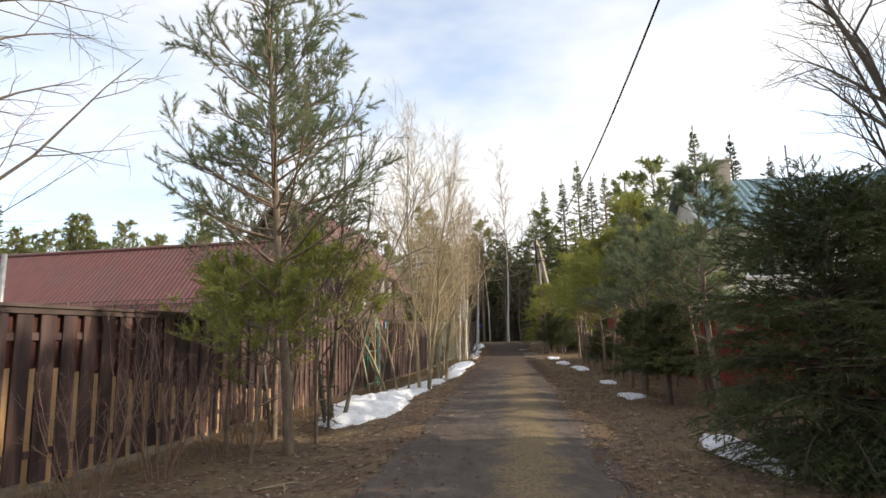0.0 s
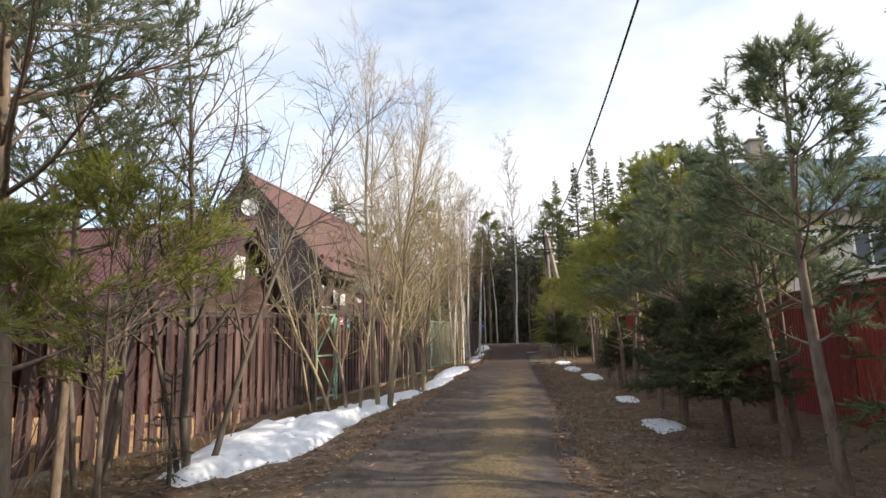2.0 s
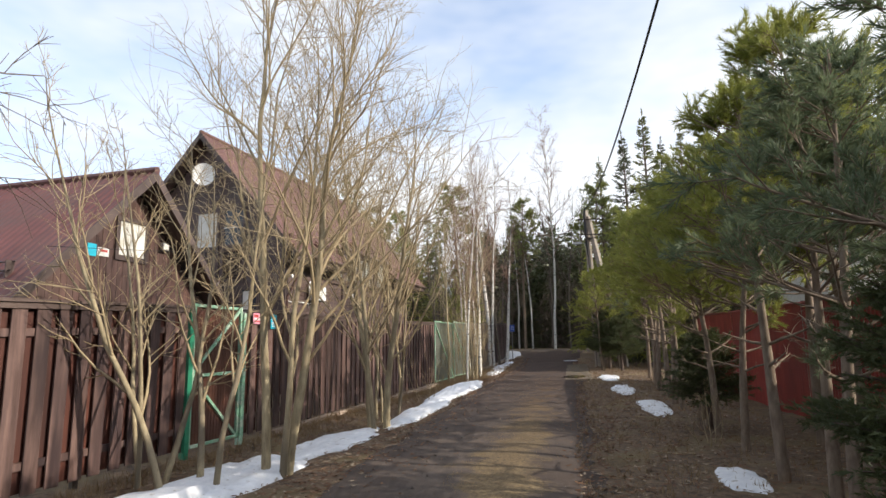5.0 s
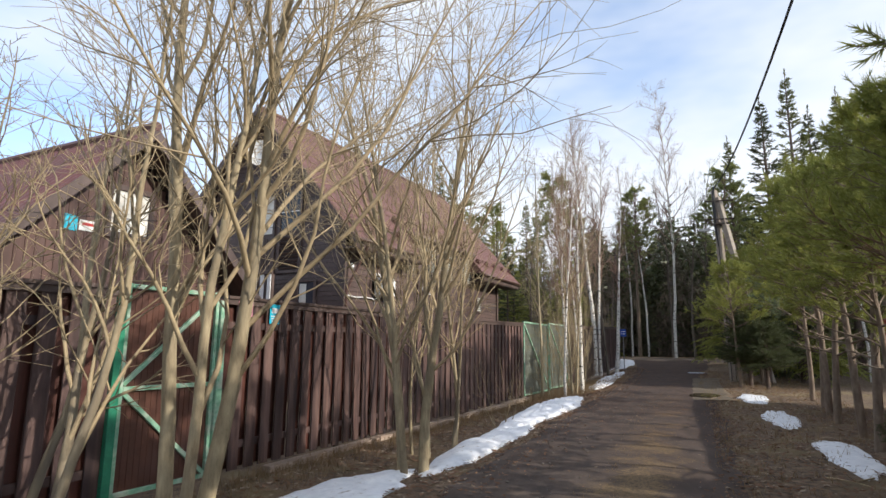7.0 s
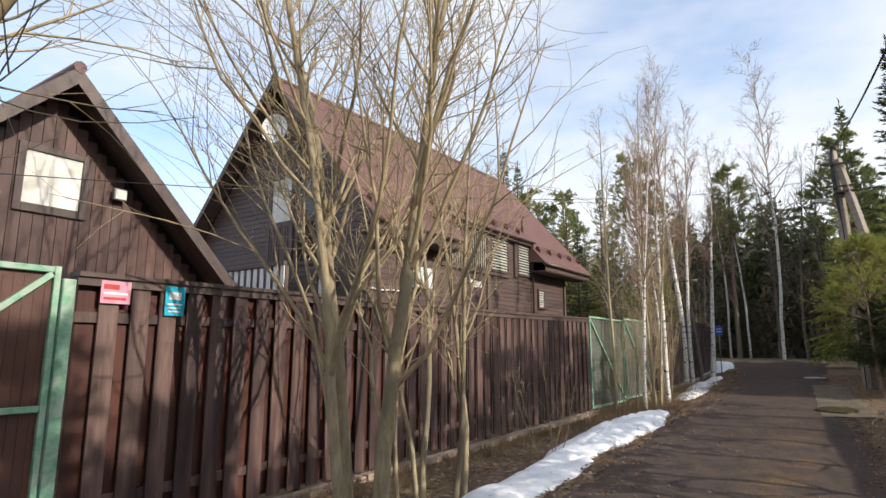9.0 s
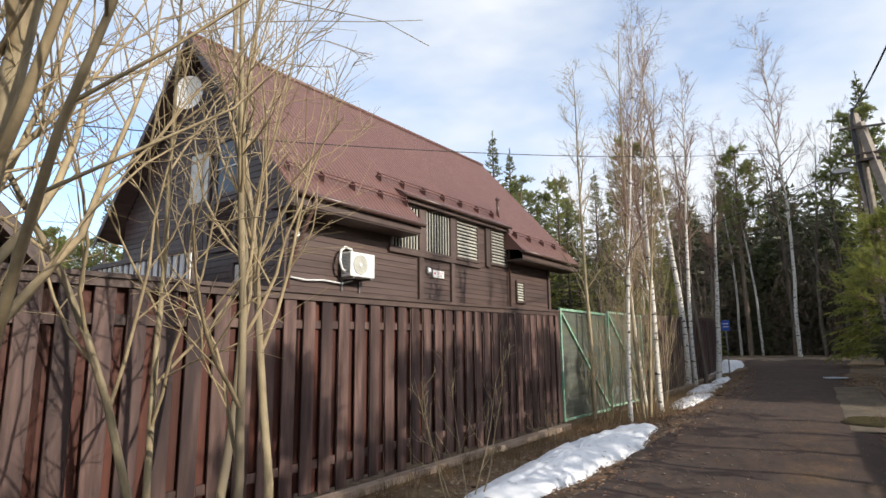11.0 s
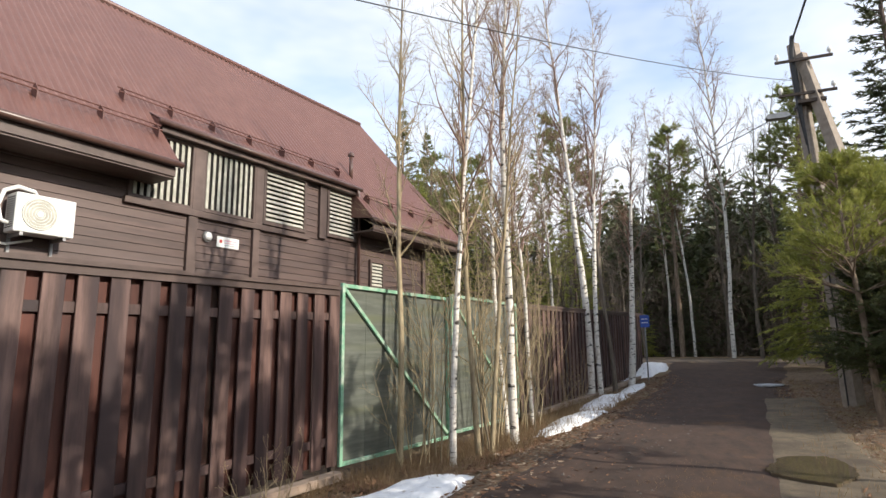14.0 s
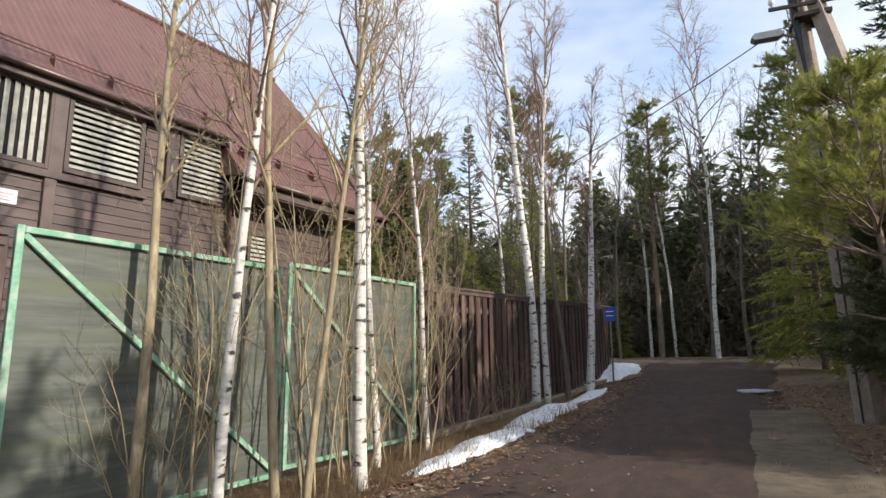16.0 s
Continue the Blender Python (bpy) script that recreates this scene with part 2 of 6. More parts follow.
# pine needles again, with sunshine put into a brighter, yellower colour
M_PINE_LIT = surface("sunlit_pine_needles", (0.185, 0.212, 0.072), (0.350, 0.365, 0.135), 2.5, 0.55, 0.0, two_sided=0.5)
M_TAN_STRIP = surface("tan_strip_wood", (0.29, 0.175, 0.088), (0.45, 0.29, 0.15), 8, 0.85, 0.3, stretch=(1, 1, 0.1), vary=0.15, bump_dist=0.003)
M_SPRUCE_NEAR = surface("roadside_spruce_needles", (0.056, 0.072, 0.030), (0.128, 0.145, 0.058), 2.5, 0.55, 0.0, two_sided=0.35)
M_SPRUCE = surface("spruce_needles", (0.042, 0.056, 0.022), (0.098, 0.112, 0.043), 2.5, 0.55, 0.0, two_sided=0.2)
# brighter copy of M_SPRUCE: sunlight on the crowns put into the colour
M_SPRUCE_LIT = surface("sunlit_spruce_needles", (0.095, 0.115, 0.034), (0.205, 0.215, 0.070), 2.0, 0.55, 0.0, two_sided=0.25)
M_DRYGRASS = surface("dry_grass", (0.19, 0.125, 0.066), (0.38, 0.275, 0.16), 3, 0.9, 0.0, two_sided=0.3)
M_LEAF = surface("fallen_leaf", (0.088, 0.043, 0.024), (0.245, 0.132, 0.070), 2, 0.85, 0.0, two_sided=0.1)
M_LEAF_PALE = surface("pale_fallen_leaf", (0.20, 0.145, 0.095), (0.36, 0.28, 0.20), 2, 0.85, 0.0)
M_CABLE = surface("black_cable", (0.012, 0.012, 0.013), (0.025, 0.025, 0.026), 30, 0.6, 0.0)
M_CREAM = surface("cream_render", (0.46, 0.43, 0.36), (0.60, 0.57, 0.50), 5, 0.85, 0.15)
M_TEAL = surface("teal_metal_roof", (0.085, 0.15, 0.17), (0.13, 0.21, 0.235), 2, 0.4, 0.05, blotch=(0.13, 0.19, 0.21), blotch_scale=0.6)
M_BRICK = surface("pale_brick_chimney", (0.30, 0.25, 0.20), (0.42, 0.36, 0.30), 8, 0.9, 0.3)
M_WATER = surface("puddle_water", (0.085, 0.066, 0.042), (0.12, 0.095, 0.062), 2, 0.08, 0.0)
M_ICE = surface("thin_ice", (0.34, 0.36, 0.40), (0.52, 0.54, 0.58), 4, 0.35, 0.2)
M_GLASS = surface("window_glass", (0.03, 0.04, 0.05), (0.05, 0.06, 0.08), 1, 0.05, 0.0)


# ---------------------------------------------------------------- mesh helpers
class Shape:
    """Gathers vertices and faces of one mesh."""

    def __init__(self):
        self.v, self.f = [], []

    def box(self, x0, x1, y0, y1, z0, z1, c=0.0):
        b = len(self.v)
        if c <= 0:
            self.v += [(x, y, z) for z in (z0, z1) for y in (y0, y1) for x in (x0, x1)]
            self.f += [tuple(b + i for i in q) for q in ((0, 2, 3, 1), (4, 5, 7, 6), (0, 1, 5, 4), (2, 6, 7, 3), (0, 4, 6, 2), (1, 3, 7, 5))]
            return self
        # chamfered box
        xs, ys, zs = (x0, x1), (y0, y1), (z0, z1)
        idx = {}
        for i in (0, 1):
            for j in (0, 1):
                for k in (0, 1):
                    p = [xs[i], ys[j], zs[k]]
                    s = [c if i == 0 else -c, c if j == 0 else -c, c if k == 0 else -c]
                    for a in range(3):
                        q = [p[m] + (0 if m == a else s[m]) for m in range(3)]
                        idx[(i, j, k, a)] = len(self.v)
                        self.v.append(tuple(q))
        F = self.f
        F.append((idx[0, 0, 0, 0], idx[0, 0, 1, 0], idx[0, 1, 1, 0], idx[0, 1, 0, 0]))
        F.append((idx[1, 0, 0, 0], idx[1, 1, 0, 0], idx[1, 1, 1, 0], idx[1, 0, 1, 0]))
        F.append((idx[0, 0, 0, 1], idx[1, 0, 0, 1], idx[1, 0, 1, 1], idx[0, 0, 1, 1]))
        F.append((idx[0, 1, 0, 1], idx[0, 1, 1, 1], idx[1, 1, 1, 1], idx[1, 1, 0, 1]))
        F.append((idx[0, 0, 0, 2], idx[0, 1, 0, 2], idx[1, 1, 0, 2], idx[1, 0, 0, 2]))
        F.append((idx[0, 0, 1, 2], idx[1, 0, 1, 2], idx[1, 1, 1, 2], idx[0, 1, 1, 2]))
        for i in (0, 1):
            for j in (0, 1):
                F.append((idx[i, j, 0, 0], idx[i, j, 1, 0], idx[i, j, 1, 1], idx[i, j, 0, 1]))
        for i in (0, 1):
            for k in (0, 1):
                F.append((idx[i, 0, k, 0], idx[i, 1, k, 0], idx[i, 1, k, 2], idx[i, 0, k, 2]))
        for j in (0, 1):
            for k in (0, 1):
                F.append((idx[0, j, k, 1], idx[1, j, k, 1], idx[1, j, k, 2], idx[0, j, k, 2]))
        for i in (0, 1):
            for j in (0, 1):
                for k in (0, 1):
                    F.append((idx[i, j, k, 0], idx[i, j, k, 1], idx[i, j, k, 2]))
        return self

    def tube(self, pts, radii, sides=6, cap=True):
        """A round bar along the points."""
        b = len(self.v)
        n = len(pts)
        ref = None
        for i in range(n):
            p = pts[i]
            q0, q1 = pts[max(i - 1, 0)], pts[min(i + 1, n - 1)]
            tx, ty, tz = q1[0] - q0[0], q1[1] - q0[1], q1[2] - q0[2]
            l = math.sqrt(tx * tx + ty * ty + tz * tz) or 1.0
            tx, ty, tz = tx / l, ty / l, tz / l
            if ref is None:
                ref = (1.0, 0.0, 0.0) if abs(tx) < 0.8 else (0.0, 1.0, 0.0)
            d = ref[0] * tx + ref[1] * ty + ref[2] * tz
            ax, ay, az = ref[0] - d * tx, ref[1] - d * ty, ref[2] - d * tz
            l = math.sqrt(ax * ax + ay * ay + az * az) or 1.0
            ax, ay, az = ax / l, ay / l, az / l
            ref = (ax, ay, az)
            bx, by, bz = ty * az - tz * ay, tz * ax - tx * az, tx * ay - ty * ax
            r = radii[i]
            for k in range(sides):
                a = 6.2831853 * k / sides
                c, s = math.cos(a) * r, math.sin(a) * r
                self.v.append((p[0] + c * ax + s * bx, p[1] + c * ay + s * by, p[2] + c * az + s * bz))
        for i in range(n - 1):
            for k in range(sides):
                k2 = (k + 1) % sides
                self.f.append((b + i * sides + k, b + i * sides + k2, b + (i + 1) * sides + k2, b + (i + 1) * sides + k))
        if cap:
            self.f.append(tuple(b + k for k in range(sides))[::-1])
            self.f.append(tuple(b + (n - 1) * sides + k for k in range(sides)))
        return self

    def bar(self, p, q, r, sides=8):
        return self.tube([p, q], [r, r], sides)

    def poly(self, *pts):
        b = len(self.v)
        self.v += [tuple(p) for p in pts]
        self.f.append(tuple(range(b, b + len(pts))))
        return self

    def prism(self, ring, axis, a, b):
        """A flat outline (pairs) pushed along an axis ('x', 'y', 'z') from a to b."""
        base = len(self.v)
        put = {'x': lambda u, w, t: (t, u, w), 'y': lambda u, w, t: (u, t, w), 'z': lambda u, w, t: (u, w, t)}[axis]
        n = len(ring)
        for t in (a, b):
            self.v += [put(u, w, t) for u, w in ring]
        self.f.append(tuple(base + i for i in range(n))[::-1])
        self.f.append(tuple(base + n + i for i in range(n)))
        for i in range(n):
            j = (i + 1) % n
            self.f.append((base + i, base + j, base + n + j, base + n + i))
        return self

    def mesh(self, name, material, smooth=False):
        me = bpy.data.meshes.new(name)
        me.from_pydata(self.v, [], self.f)
        if smooth:
            me.polygons.foreach_set("use_smooth", [True] * len(me.polygons))
        me.materials.append(material)
        me.update()
        return me


def fix(me):
    """Turn all faces outwards."""
    bm = bmesh.new()
    bm.from_mesh(me)
    bmesh.ops.recalc_face_normals(bm, faces=bm.faces)
    bm.to_mesh(me)
    bm.free()
    return me


def part(name, shape, material, parent=None, label="", smooth=False, m=None):
    me = shape if isinstance(shape, bpy.types.Mesh) else fix(shape.mesh(name, material, smooth))
    ob = new(name, me)
    if m is not None:
        ob.matrix_basis = m
    if parent is not None:
        ob.parent = parent
    if label:
        ob["label"] = label
    return ob


def thing(name, m, label, category, group="", kind=""):
    ob = new(name)
    ob.matrix_basis = m
    return tagged(ob, label, category, group, kind)


# ---------------------------------------------------------------- the lie of the land
P0, TH = Vector((-2.67, 19.82, 0)), 0.173      # the fence line: a point on it, and its turn from +y towards +x
FDIR, FOUT = Vector((math.sin(TH), math.cos(TH), 0)), Vector((math.cos(TH), -math.sin(TH), 0))


def lerp(x, xs, ys):
    return float(np.interp(x, xs, ys))


def road_left(y):
    return lerp(y, (-10, 6, 9, 18, 31, 38, 46, 54), (-1.9, -0.95, -0.6, 0.25, 1.50, 2.55, 3.2, 3.3))


def road_right(y):
    return lerp(y, (-10, 6, 9, 18, 31, 38, 46, 54), (0.2, 1.95, 2.35, 3.45, 4.95, 5.6, 6.6, 8.0))


def level(y):
    return lerp(y, (-400, 15, 28, 39, 44, 50, 55, 64, 400), (0, 0.02, 0.15, 0.36, 0.50, 0.80, 0.98, 1.1, 1.2))


def ground(x, y):
    z = level(y)
    n = -((x - P0.x) * FOUT.x + (y - P0.y) * FOUT.y)      # metres behind the fence line
    left = road_left(y) - x
    if left > 0 and y < 52:                               # the verge falls to the fence
        z -= 0.16 * min(1.0, left / 1.3) * (1.0 if y < 30 else 1.35)
    right = x - road_right(y)
    if 0 < right < 6 and y < 52:
        z += 0.05 * math.sin(min(right, 3.0) / 3.0 * math.pi)
    w = 1.0 if (left > 0 or right > 0) else 0.25
    z += w * (0.045 * noise.noise((x * 0.9, y * 0.9, 1.3)) + 0.022 * noise.noise((x * 3.1, y * 3.1, 5.1)))
    return z


def spread(a, b, step):
    return list(np.linspace(a, b, int(round((b - a) / step)) + 1))


GX = [-700, -400, -220, -120, -70, -45, -30, -20, -14] + spread(-10, 13, 0.22) + [16, 20, 30, 45, 70, 120, 220, 400, 700]
GY = [-700, -400, -200, -100, -50, -25, -12] + spread(-6, 56, 0.25) + [58, 61, 65, 70, 80, 100, 150, 250, 420, 800]
s = Shape()
s.v = [(x, y, ground(x, y)) for y in GY for x in GX]
nx = len(GX)
s.f = [(j * nx + i, j * nx + i + 1, (j + 1) * nx + i + 1, (j + 1) * nx + i) for j in range(len(GY) - 1) for i in range(nx - 1)]
tagged(part("ground", s.mesh("ground", M_SOIL, True), M_SOIL), "brown leaf-littered verge soil with matted dry grass", "ground", kind="structure")

# the dirt road, with two wheel tracks and a grassy crown between them
def strip_mesh(name, material, y0, y1, lo, hi, lift, cols, wob, seed, arch=0.0, ragged=0.008):
    sh = Shape()
    ys = spread(y0, y1, 0.16)
    for y in ys:
        wa = wob * noise.noise((seed, y * 0.8, 0.3)) + wob * 0.6 * noise.noise((seed + 7, y * 2.7, 0.3))
        wb = wob * noise.noise((seed + 3, y * 0.8, 9.3)) + wob * 0.6 * noise.noise((seed + 9, y * 2.7, 4.3))
        a, b = lo(y) + wa, hi(y) + wb
        for i in range(cols + 1):
            u = i / cols
            x = a + (b - a) * u
            edge = min(1.0, min(u, 1 - u) * cols / 3.0)
            z = ground(x, y) + lift * edge - 0.05 * (1 - edge) + arch * math.sin(u * math.pi) + ragged * (noise.noise((x * 2.3, y * 1.4, seed)) + 0.7 * noise.noise((x * 7, y * 5, seed)))
            sh.v.append((x, y, z))
    n = cols + 1
    sh.f = [(j * n + i, j * n + i + 1, (j + 1) * n + i + 1, (j + 1) * n + i) for j in range(len(ys) - 1) for i in range(cols)]
    return part(name, sh.mesh(name, material, True), material)


strip = lambda y, u: road_left(y) + (road_right(y) - road_left(y)) * u
ROAD_COLS = 40
road = strip_mesh("road", M_ROAD, -8, 55, lambda y: road_left(y) - 0.1, lambda y: road_right(y) + 0.1, 0.03, ROAD_COLS, 0.18, 1.0)
crown_layer = road.data.attributes.new("crown", 'FLOAT', 'POINT')
darker_layer = road.data.attributes.new("darker", 'FLOAT', 'POINT')
for i, v in enumerate(road.data.vertices):      # how far up the grassy crown each place lies, fading out down the lane
    u = (i % (ROAD_COLS + 1)) / ROAD_COLS
    crown_layer.data[i].value = max(-1.0, 1.0 - abs(u - 0.61) / 0.150) * lerp(v.co.y, (-8, 18, 27, 36), (1.0, 1.0, 0.55, 0.25)) - lerp(v.co.y, (18, 30), (0.0, 0.35))
    darker_layer.data[i].value = lerp(v.co.y + 2.5 * noise.noise((v.co.x * 0.8, v.co.y * 0.4, 3.0)), (16, 30), (0.0, 1.0))
    v.co.z += 0.022 * max(0.0, 1.0 - abs(u - 0.635) / 0.20) - 0.018 * math.exp(-((u - 0.90) / 0.07) ** 2) - 0.018 * math.exp(-((u - 0.28) / 0.12) ** 2)
tagged(road, "packed grey-brown dirt road with grassy crown between wheel tracks", "road", kind="structure")
# a paler strip with a straight left edge on the road's right side
tagged(strip_mesh("pale_shoulder", M_PALE_DIRT, 32.6, 41.5, lambda y: 4.20 + (y - 33) * 0.112, lambda y: road_right(y) + 0.55, 0.038, 16, 0.05, 8.0), "paler strip along the right side of the dirt road", "road", kind="structure")
# the cross road at the end
s = Shape()
for x in spread(-40, 60, 1.0):
    for y in (53.5, 54.3, 56.5, 58.6, 59.2):
        s.v.append((x, y - 0.05 * (x - 5), ground(x, y) + (0.05 if 54 < y < 59 else -0.04)))
s.f = [(j * 5 + i, j * 5 + i + 1, (j + 1) * 5 + i + 1, (j + 1) * 5 + i) for j in range(100) for i in range(4)]
tagged(part("cross_road", fix(s.mesh("cross_road", M_ROAD, True)), M_ROAD), "damp dirt road crossing at the forest edge", "road", kind="structure")


s = Shape()
for x in spread(-40, 60, 1.0):
    for y in (59.0, 59.6, 60.8, 61.4):
        s.v.append((x, y - 0.05 * (x - 5) + 0.25 * noise.noise((x * 0.7, y, 2.0)), ground(x, y) + (0.06 if 59.2 < y < 61 else -0.04)))
s.f = [(j * 4 + i, j * 4 + i + 1, (j + 1) * 4 + i + 1, (j + 1) * 4 + i) for j in range(100) for i in range(3)]
tagged(part("far_verge", fix(s.mesh("far_verge", M_DRYGRASS, True)), M_DRYGRASS), "pale dry grass verge at the forest edge", "verge", kind="structure")


def mound(name, cx, cy, lx, ly, turn, h, seed, material=M_SNOW):
    """A low heap with a ragged outline, lying on the ground."""
    sh = Shape()
    rings, seg = 9, 40
    ca, sa = math.cos(turn), math.sin(turn)
    for i in range(rings + 1):
        r = i / rings
        for k in range(seg):
            a = 2 * math.pi * k / seg
            e = 1 + 0.30 * noise.noise((math.cos(a) * 1.5 + seed, math.sin(a) * 1.5, seed)) + 0.26 * noise.noise((math.cos(a) * 5 + seed, math.sin(a) * 5, seed))
            px, py = math.cos(a) * lx * r * e, math.sin(a) * ly * r * e
            x, y = cx + ca * px + sa * py, cy - sa * px + ca * py
            lump = 1 + 0.5 * noise.noise((x * 1.3, y * 1.3, seed)) + 0.3 * noise.noise((x * 4, y * 4, seed))
            z = ground(x, y) + h * lump * (max(0.0, 1 - r ** 2.2)) ** 0.6 - (0.05 if i == rings else 0.0)
            sh.v.append((x - cx, y - cy, z))
    for i in range(rings):
        for k in range(seg):
            k2 = (k + 1) % seg
            sh.f.append((i * seg + k, i * seg + k2, (i + 1) * seg + k2, (i + 1) * seg + k))
    return part(name, sh.mesh(name, material, True), material, m=pose(cx, cy, 0))


for cx, cy, lx, ly, h, sd in ((-1.85, 14.6, 0.95, 3.1, 0.26, 1), (-1.2, 18.3, 0.75, 1.6, 0.15, 3), (-0.65, 21.0, 0.6, 1.7, 0.09, 2),
                              (0.35, 24.6, 0.5, 2.4, 0.11, 4), (0.75, 29.6, 0.62, 3.6, 0.19, 5), (1.75, 37.9, 0.42, 1.9, 0.13, 6), (2.0, 41.0, 0.50, 1.8, 0.15, 9),
                              (2.35, 44.2, 0.30, 2.0, 0.10, 8), (2.4, 50.0, 1.0, 2.2, 0.34, 7)):
    tagged(mound("snow_bank", cx, cy, lx, ly, 0.12, h, sd), "melting bank of old granular snow along the fence", "snow", group="snow banks by the fence")
for cx, cy, lx, ly, sd in ((3.55, 7.4, 0.32, 1.3, 11), (4.35, 14.2, 0.33, 0.8, 12), (4.85, 17.9, 0.3, 0.6, 13), (5.55, 24.6, 0.35, 1.7, 14),
                           (5.75, 29.0, 0.35, 1.6, 15), (6.1, 33.5, 0.4, 1.5, 16)):
    tagged(mound("snow_patch", cx, cy, lx, ly, 0.12, 0.05, sd), "thin dirty snow patch under the roadside trees", "snow", group="snow patches under the trees")


def pool(name, cx, cy, lx, ly, lift, seed, material):
    """A flat ragged sheet of water or ice lying in a hollow of the road."""
    ring = []
    for k in range(48):
        a = 2 * math.pi * k / 48
        e = 1 + 0.25 * noise.noise((math.cos(a) * 1.6 + seed, math.sin(a) * 1.6, seed)) + 0.12 * noise.noise((math.cos(a) * 5, math.sin(a) * 5, seed))
        ring.append((math.cos(a) * lx * e + 0.12 * math.sin(a) * ly, math.sin(a) * ly * e))
    return part(name, Shape().prism(ring, 'z', -0.03, 0.0), material, m=pose(cx, cy, ground(cx, cy) + lift))


tagged(pool("puddle", 4.92, 34.0, 0.42, 0.75, 0.060, 21, M_WATER), "shallow brown puddle in the wheel track", "puddle")
tagged(pool("ice_patch", 5.9, 44.8, 0.36, 0.55, 0.050, 22, M_ICE), "thin grey ice patch on the dirt road", "ice")


# ---------------------------------------------------------------- plank fence
FENCE = pose(P0.x, P0.y, 0, 0, 0, -math.degrees(TH))


def top_of(sd):
    return lerp(P0.y + sd * 0.985, (-10, 6.5, 14, 20, 28, 33, 42, 55), (1.96, 2.0, 2.06, 2.24, 2.30, 2.39, 2.62, 3.0))


def base_of(sd):
    p = P0 + FDIR * sd
    return level(p.y) - 0.16


_board = {}
def board_mesh(kind, h, width):
    """A board of that height to the nearest 4 cm, shared between alike boards."""
    key = (kind, round(h / 0.04), width)
    if key not in _board:
        hh = key[1] * 0.04
        sh = Shape().box(0, 0.024, -width / 2, width / 2, -hh, 0, 0.004)
        _board[key] = fix(sh.mesh("board", {"front": M_FENCE, "back": M_FENCE_BACK, "lath": M_TAN_STRIP}[kind]))
    return _board[key]


def plank_fence(a, b, pitch, first, width, label):
    f = thing("plank_fence", FENCE @ pose(0, a, 0), label, "fence", group="brown plank fence along the road")
    n = int((b - a - first) / pitch) + 1
    for post in range(int((b - a) / 2.5) + 1):
        sd = min(post * 2.5 + 0.12, b - a - 0.06)
        part("post", Shape().box(-0.10, -0.04, sd - 0.04, sd + 0.04, base_of(a + sd) - 0.2, top_of(a + sd) - 0.05, 0.004), M_RUST, f)
    steps = max(2, int((b - a) / 3))
    for k in range(steps):
        s0, s1 = (b - a) * k / steps, (b - a) * (k + 1) / steps
        for name, dz0, dz1, x0, x1, top, mt in (("rail", -0.40, -0.31, -0.038, -0.002, True, M_FENCE), ("rail", 0.38, 0.47, -0.038, -0.002, False, M_FENCE), ("cap", -0.012, 0.028, -0.11, 0.075, True, M_TRIM), ("fascia", -0.10, -0.013, 0.026, 0.048, True, M_TRIM)):
            if name == "fascia":
                dz0, dz1 = -0.085, -0.013
            sh = Shape()
            ref = top_of if top else base_of
            za, zb = ref(a + s0), ref(a + s1)
            sh.prism([(s0 + 0.002, za + dz0), (s1 - 0.002, zb + dz0), (s1 - 0.002, zb + dz1), (s0 + 0.002, za + dz1)], 'x', x0, x1)
            part(name, sh, mt, f)
    for i in range(n):
        sd = first + i * pitch
        zt, zb = top_of(a + sd) - 0.014, base_of(a + sd) + 0.10 + 0.03 * random.random()
        part("board", board_mesh("front", zt - zb, width), None, f, m=pose(0, sd + random.uniform(-0.008, 0.008), zt, random.uniform(-0.3, 0.3), 0, 0))
        mid = sd - pitch / 2
        if mid > 0.05:
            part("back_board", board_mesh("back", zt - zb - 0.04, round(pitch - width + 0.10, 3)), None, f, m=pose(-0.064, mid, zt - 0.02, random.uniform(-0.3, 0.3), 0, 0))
            # height of the tan strip in this gap, tallest at the near end
            bare = lerp(a + mid, (-16, -12.6, -10, -5, -3.6, -3.4), (1.5, 1.35, 0.90, 0.42, 0.25, 0.0))
            if bare > 0.1:
                part("lath", board_mesh("lath", bare, round(pitch - width - 0.02, 3)), None, f, m=pose(-0.027, mid, zb - 0.06 + bare, random.uniform(-0.4, 0.4), 0, 0))
    return f


FENCE_RUNS = ((-25.0, -7.02, 0.3375, 0.37, 0.225, "dark red-brown painted plank fence with low tan strips between boards"), (-7.0, -0.08, 0.298, 0.27, 0.185, "dark red-brown painted plank fence with double-sided boards"),
              (1.42, 13.36, 0.276, 0.286, 0.172, "dark brown painted plank fence with cap board"), (18.95, 30.0, 0.276, 0.12, 0.172, "dark brown shaded plank fence beyond the gate"))

# pale boards laid along the foot of the fence
for a, b in ((2.2, 13.3), (19.0, 29.5)):
    k = int((b - a) / 3.6) + 1
    for i in range(k):
        s0, s1 = a + (b - a) * i / k, a + (b - a) * (i + 1) / k - 0.02
        z = base_of(s0) + 0.0
        tagged(part("kickboard", Shape().box(0.05, 0.20, 0, s1 - s0, 0, 0.10, 0.008), M_PALEWOOD, m=FENCE @ pose(0.02, s0, z, math.degrees(math.atan2(base_of(s1) - base_of(s0), s1 - s0)), random.uniform(-6, 4), random.uniform(-0.6, 0.6))), "pale weathered timber lying along the fence foot", "timber", group="timbers along the fence")

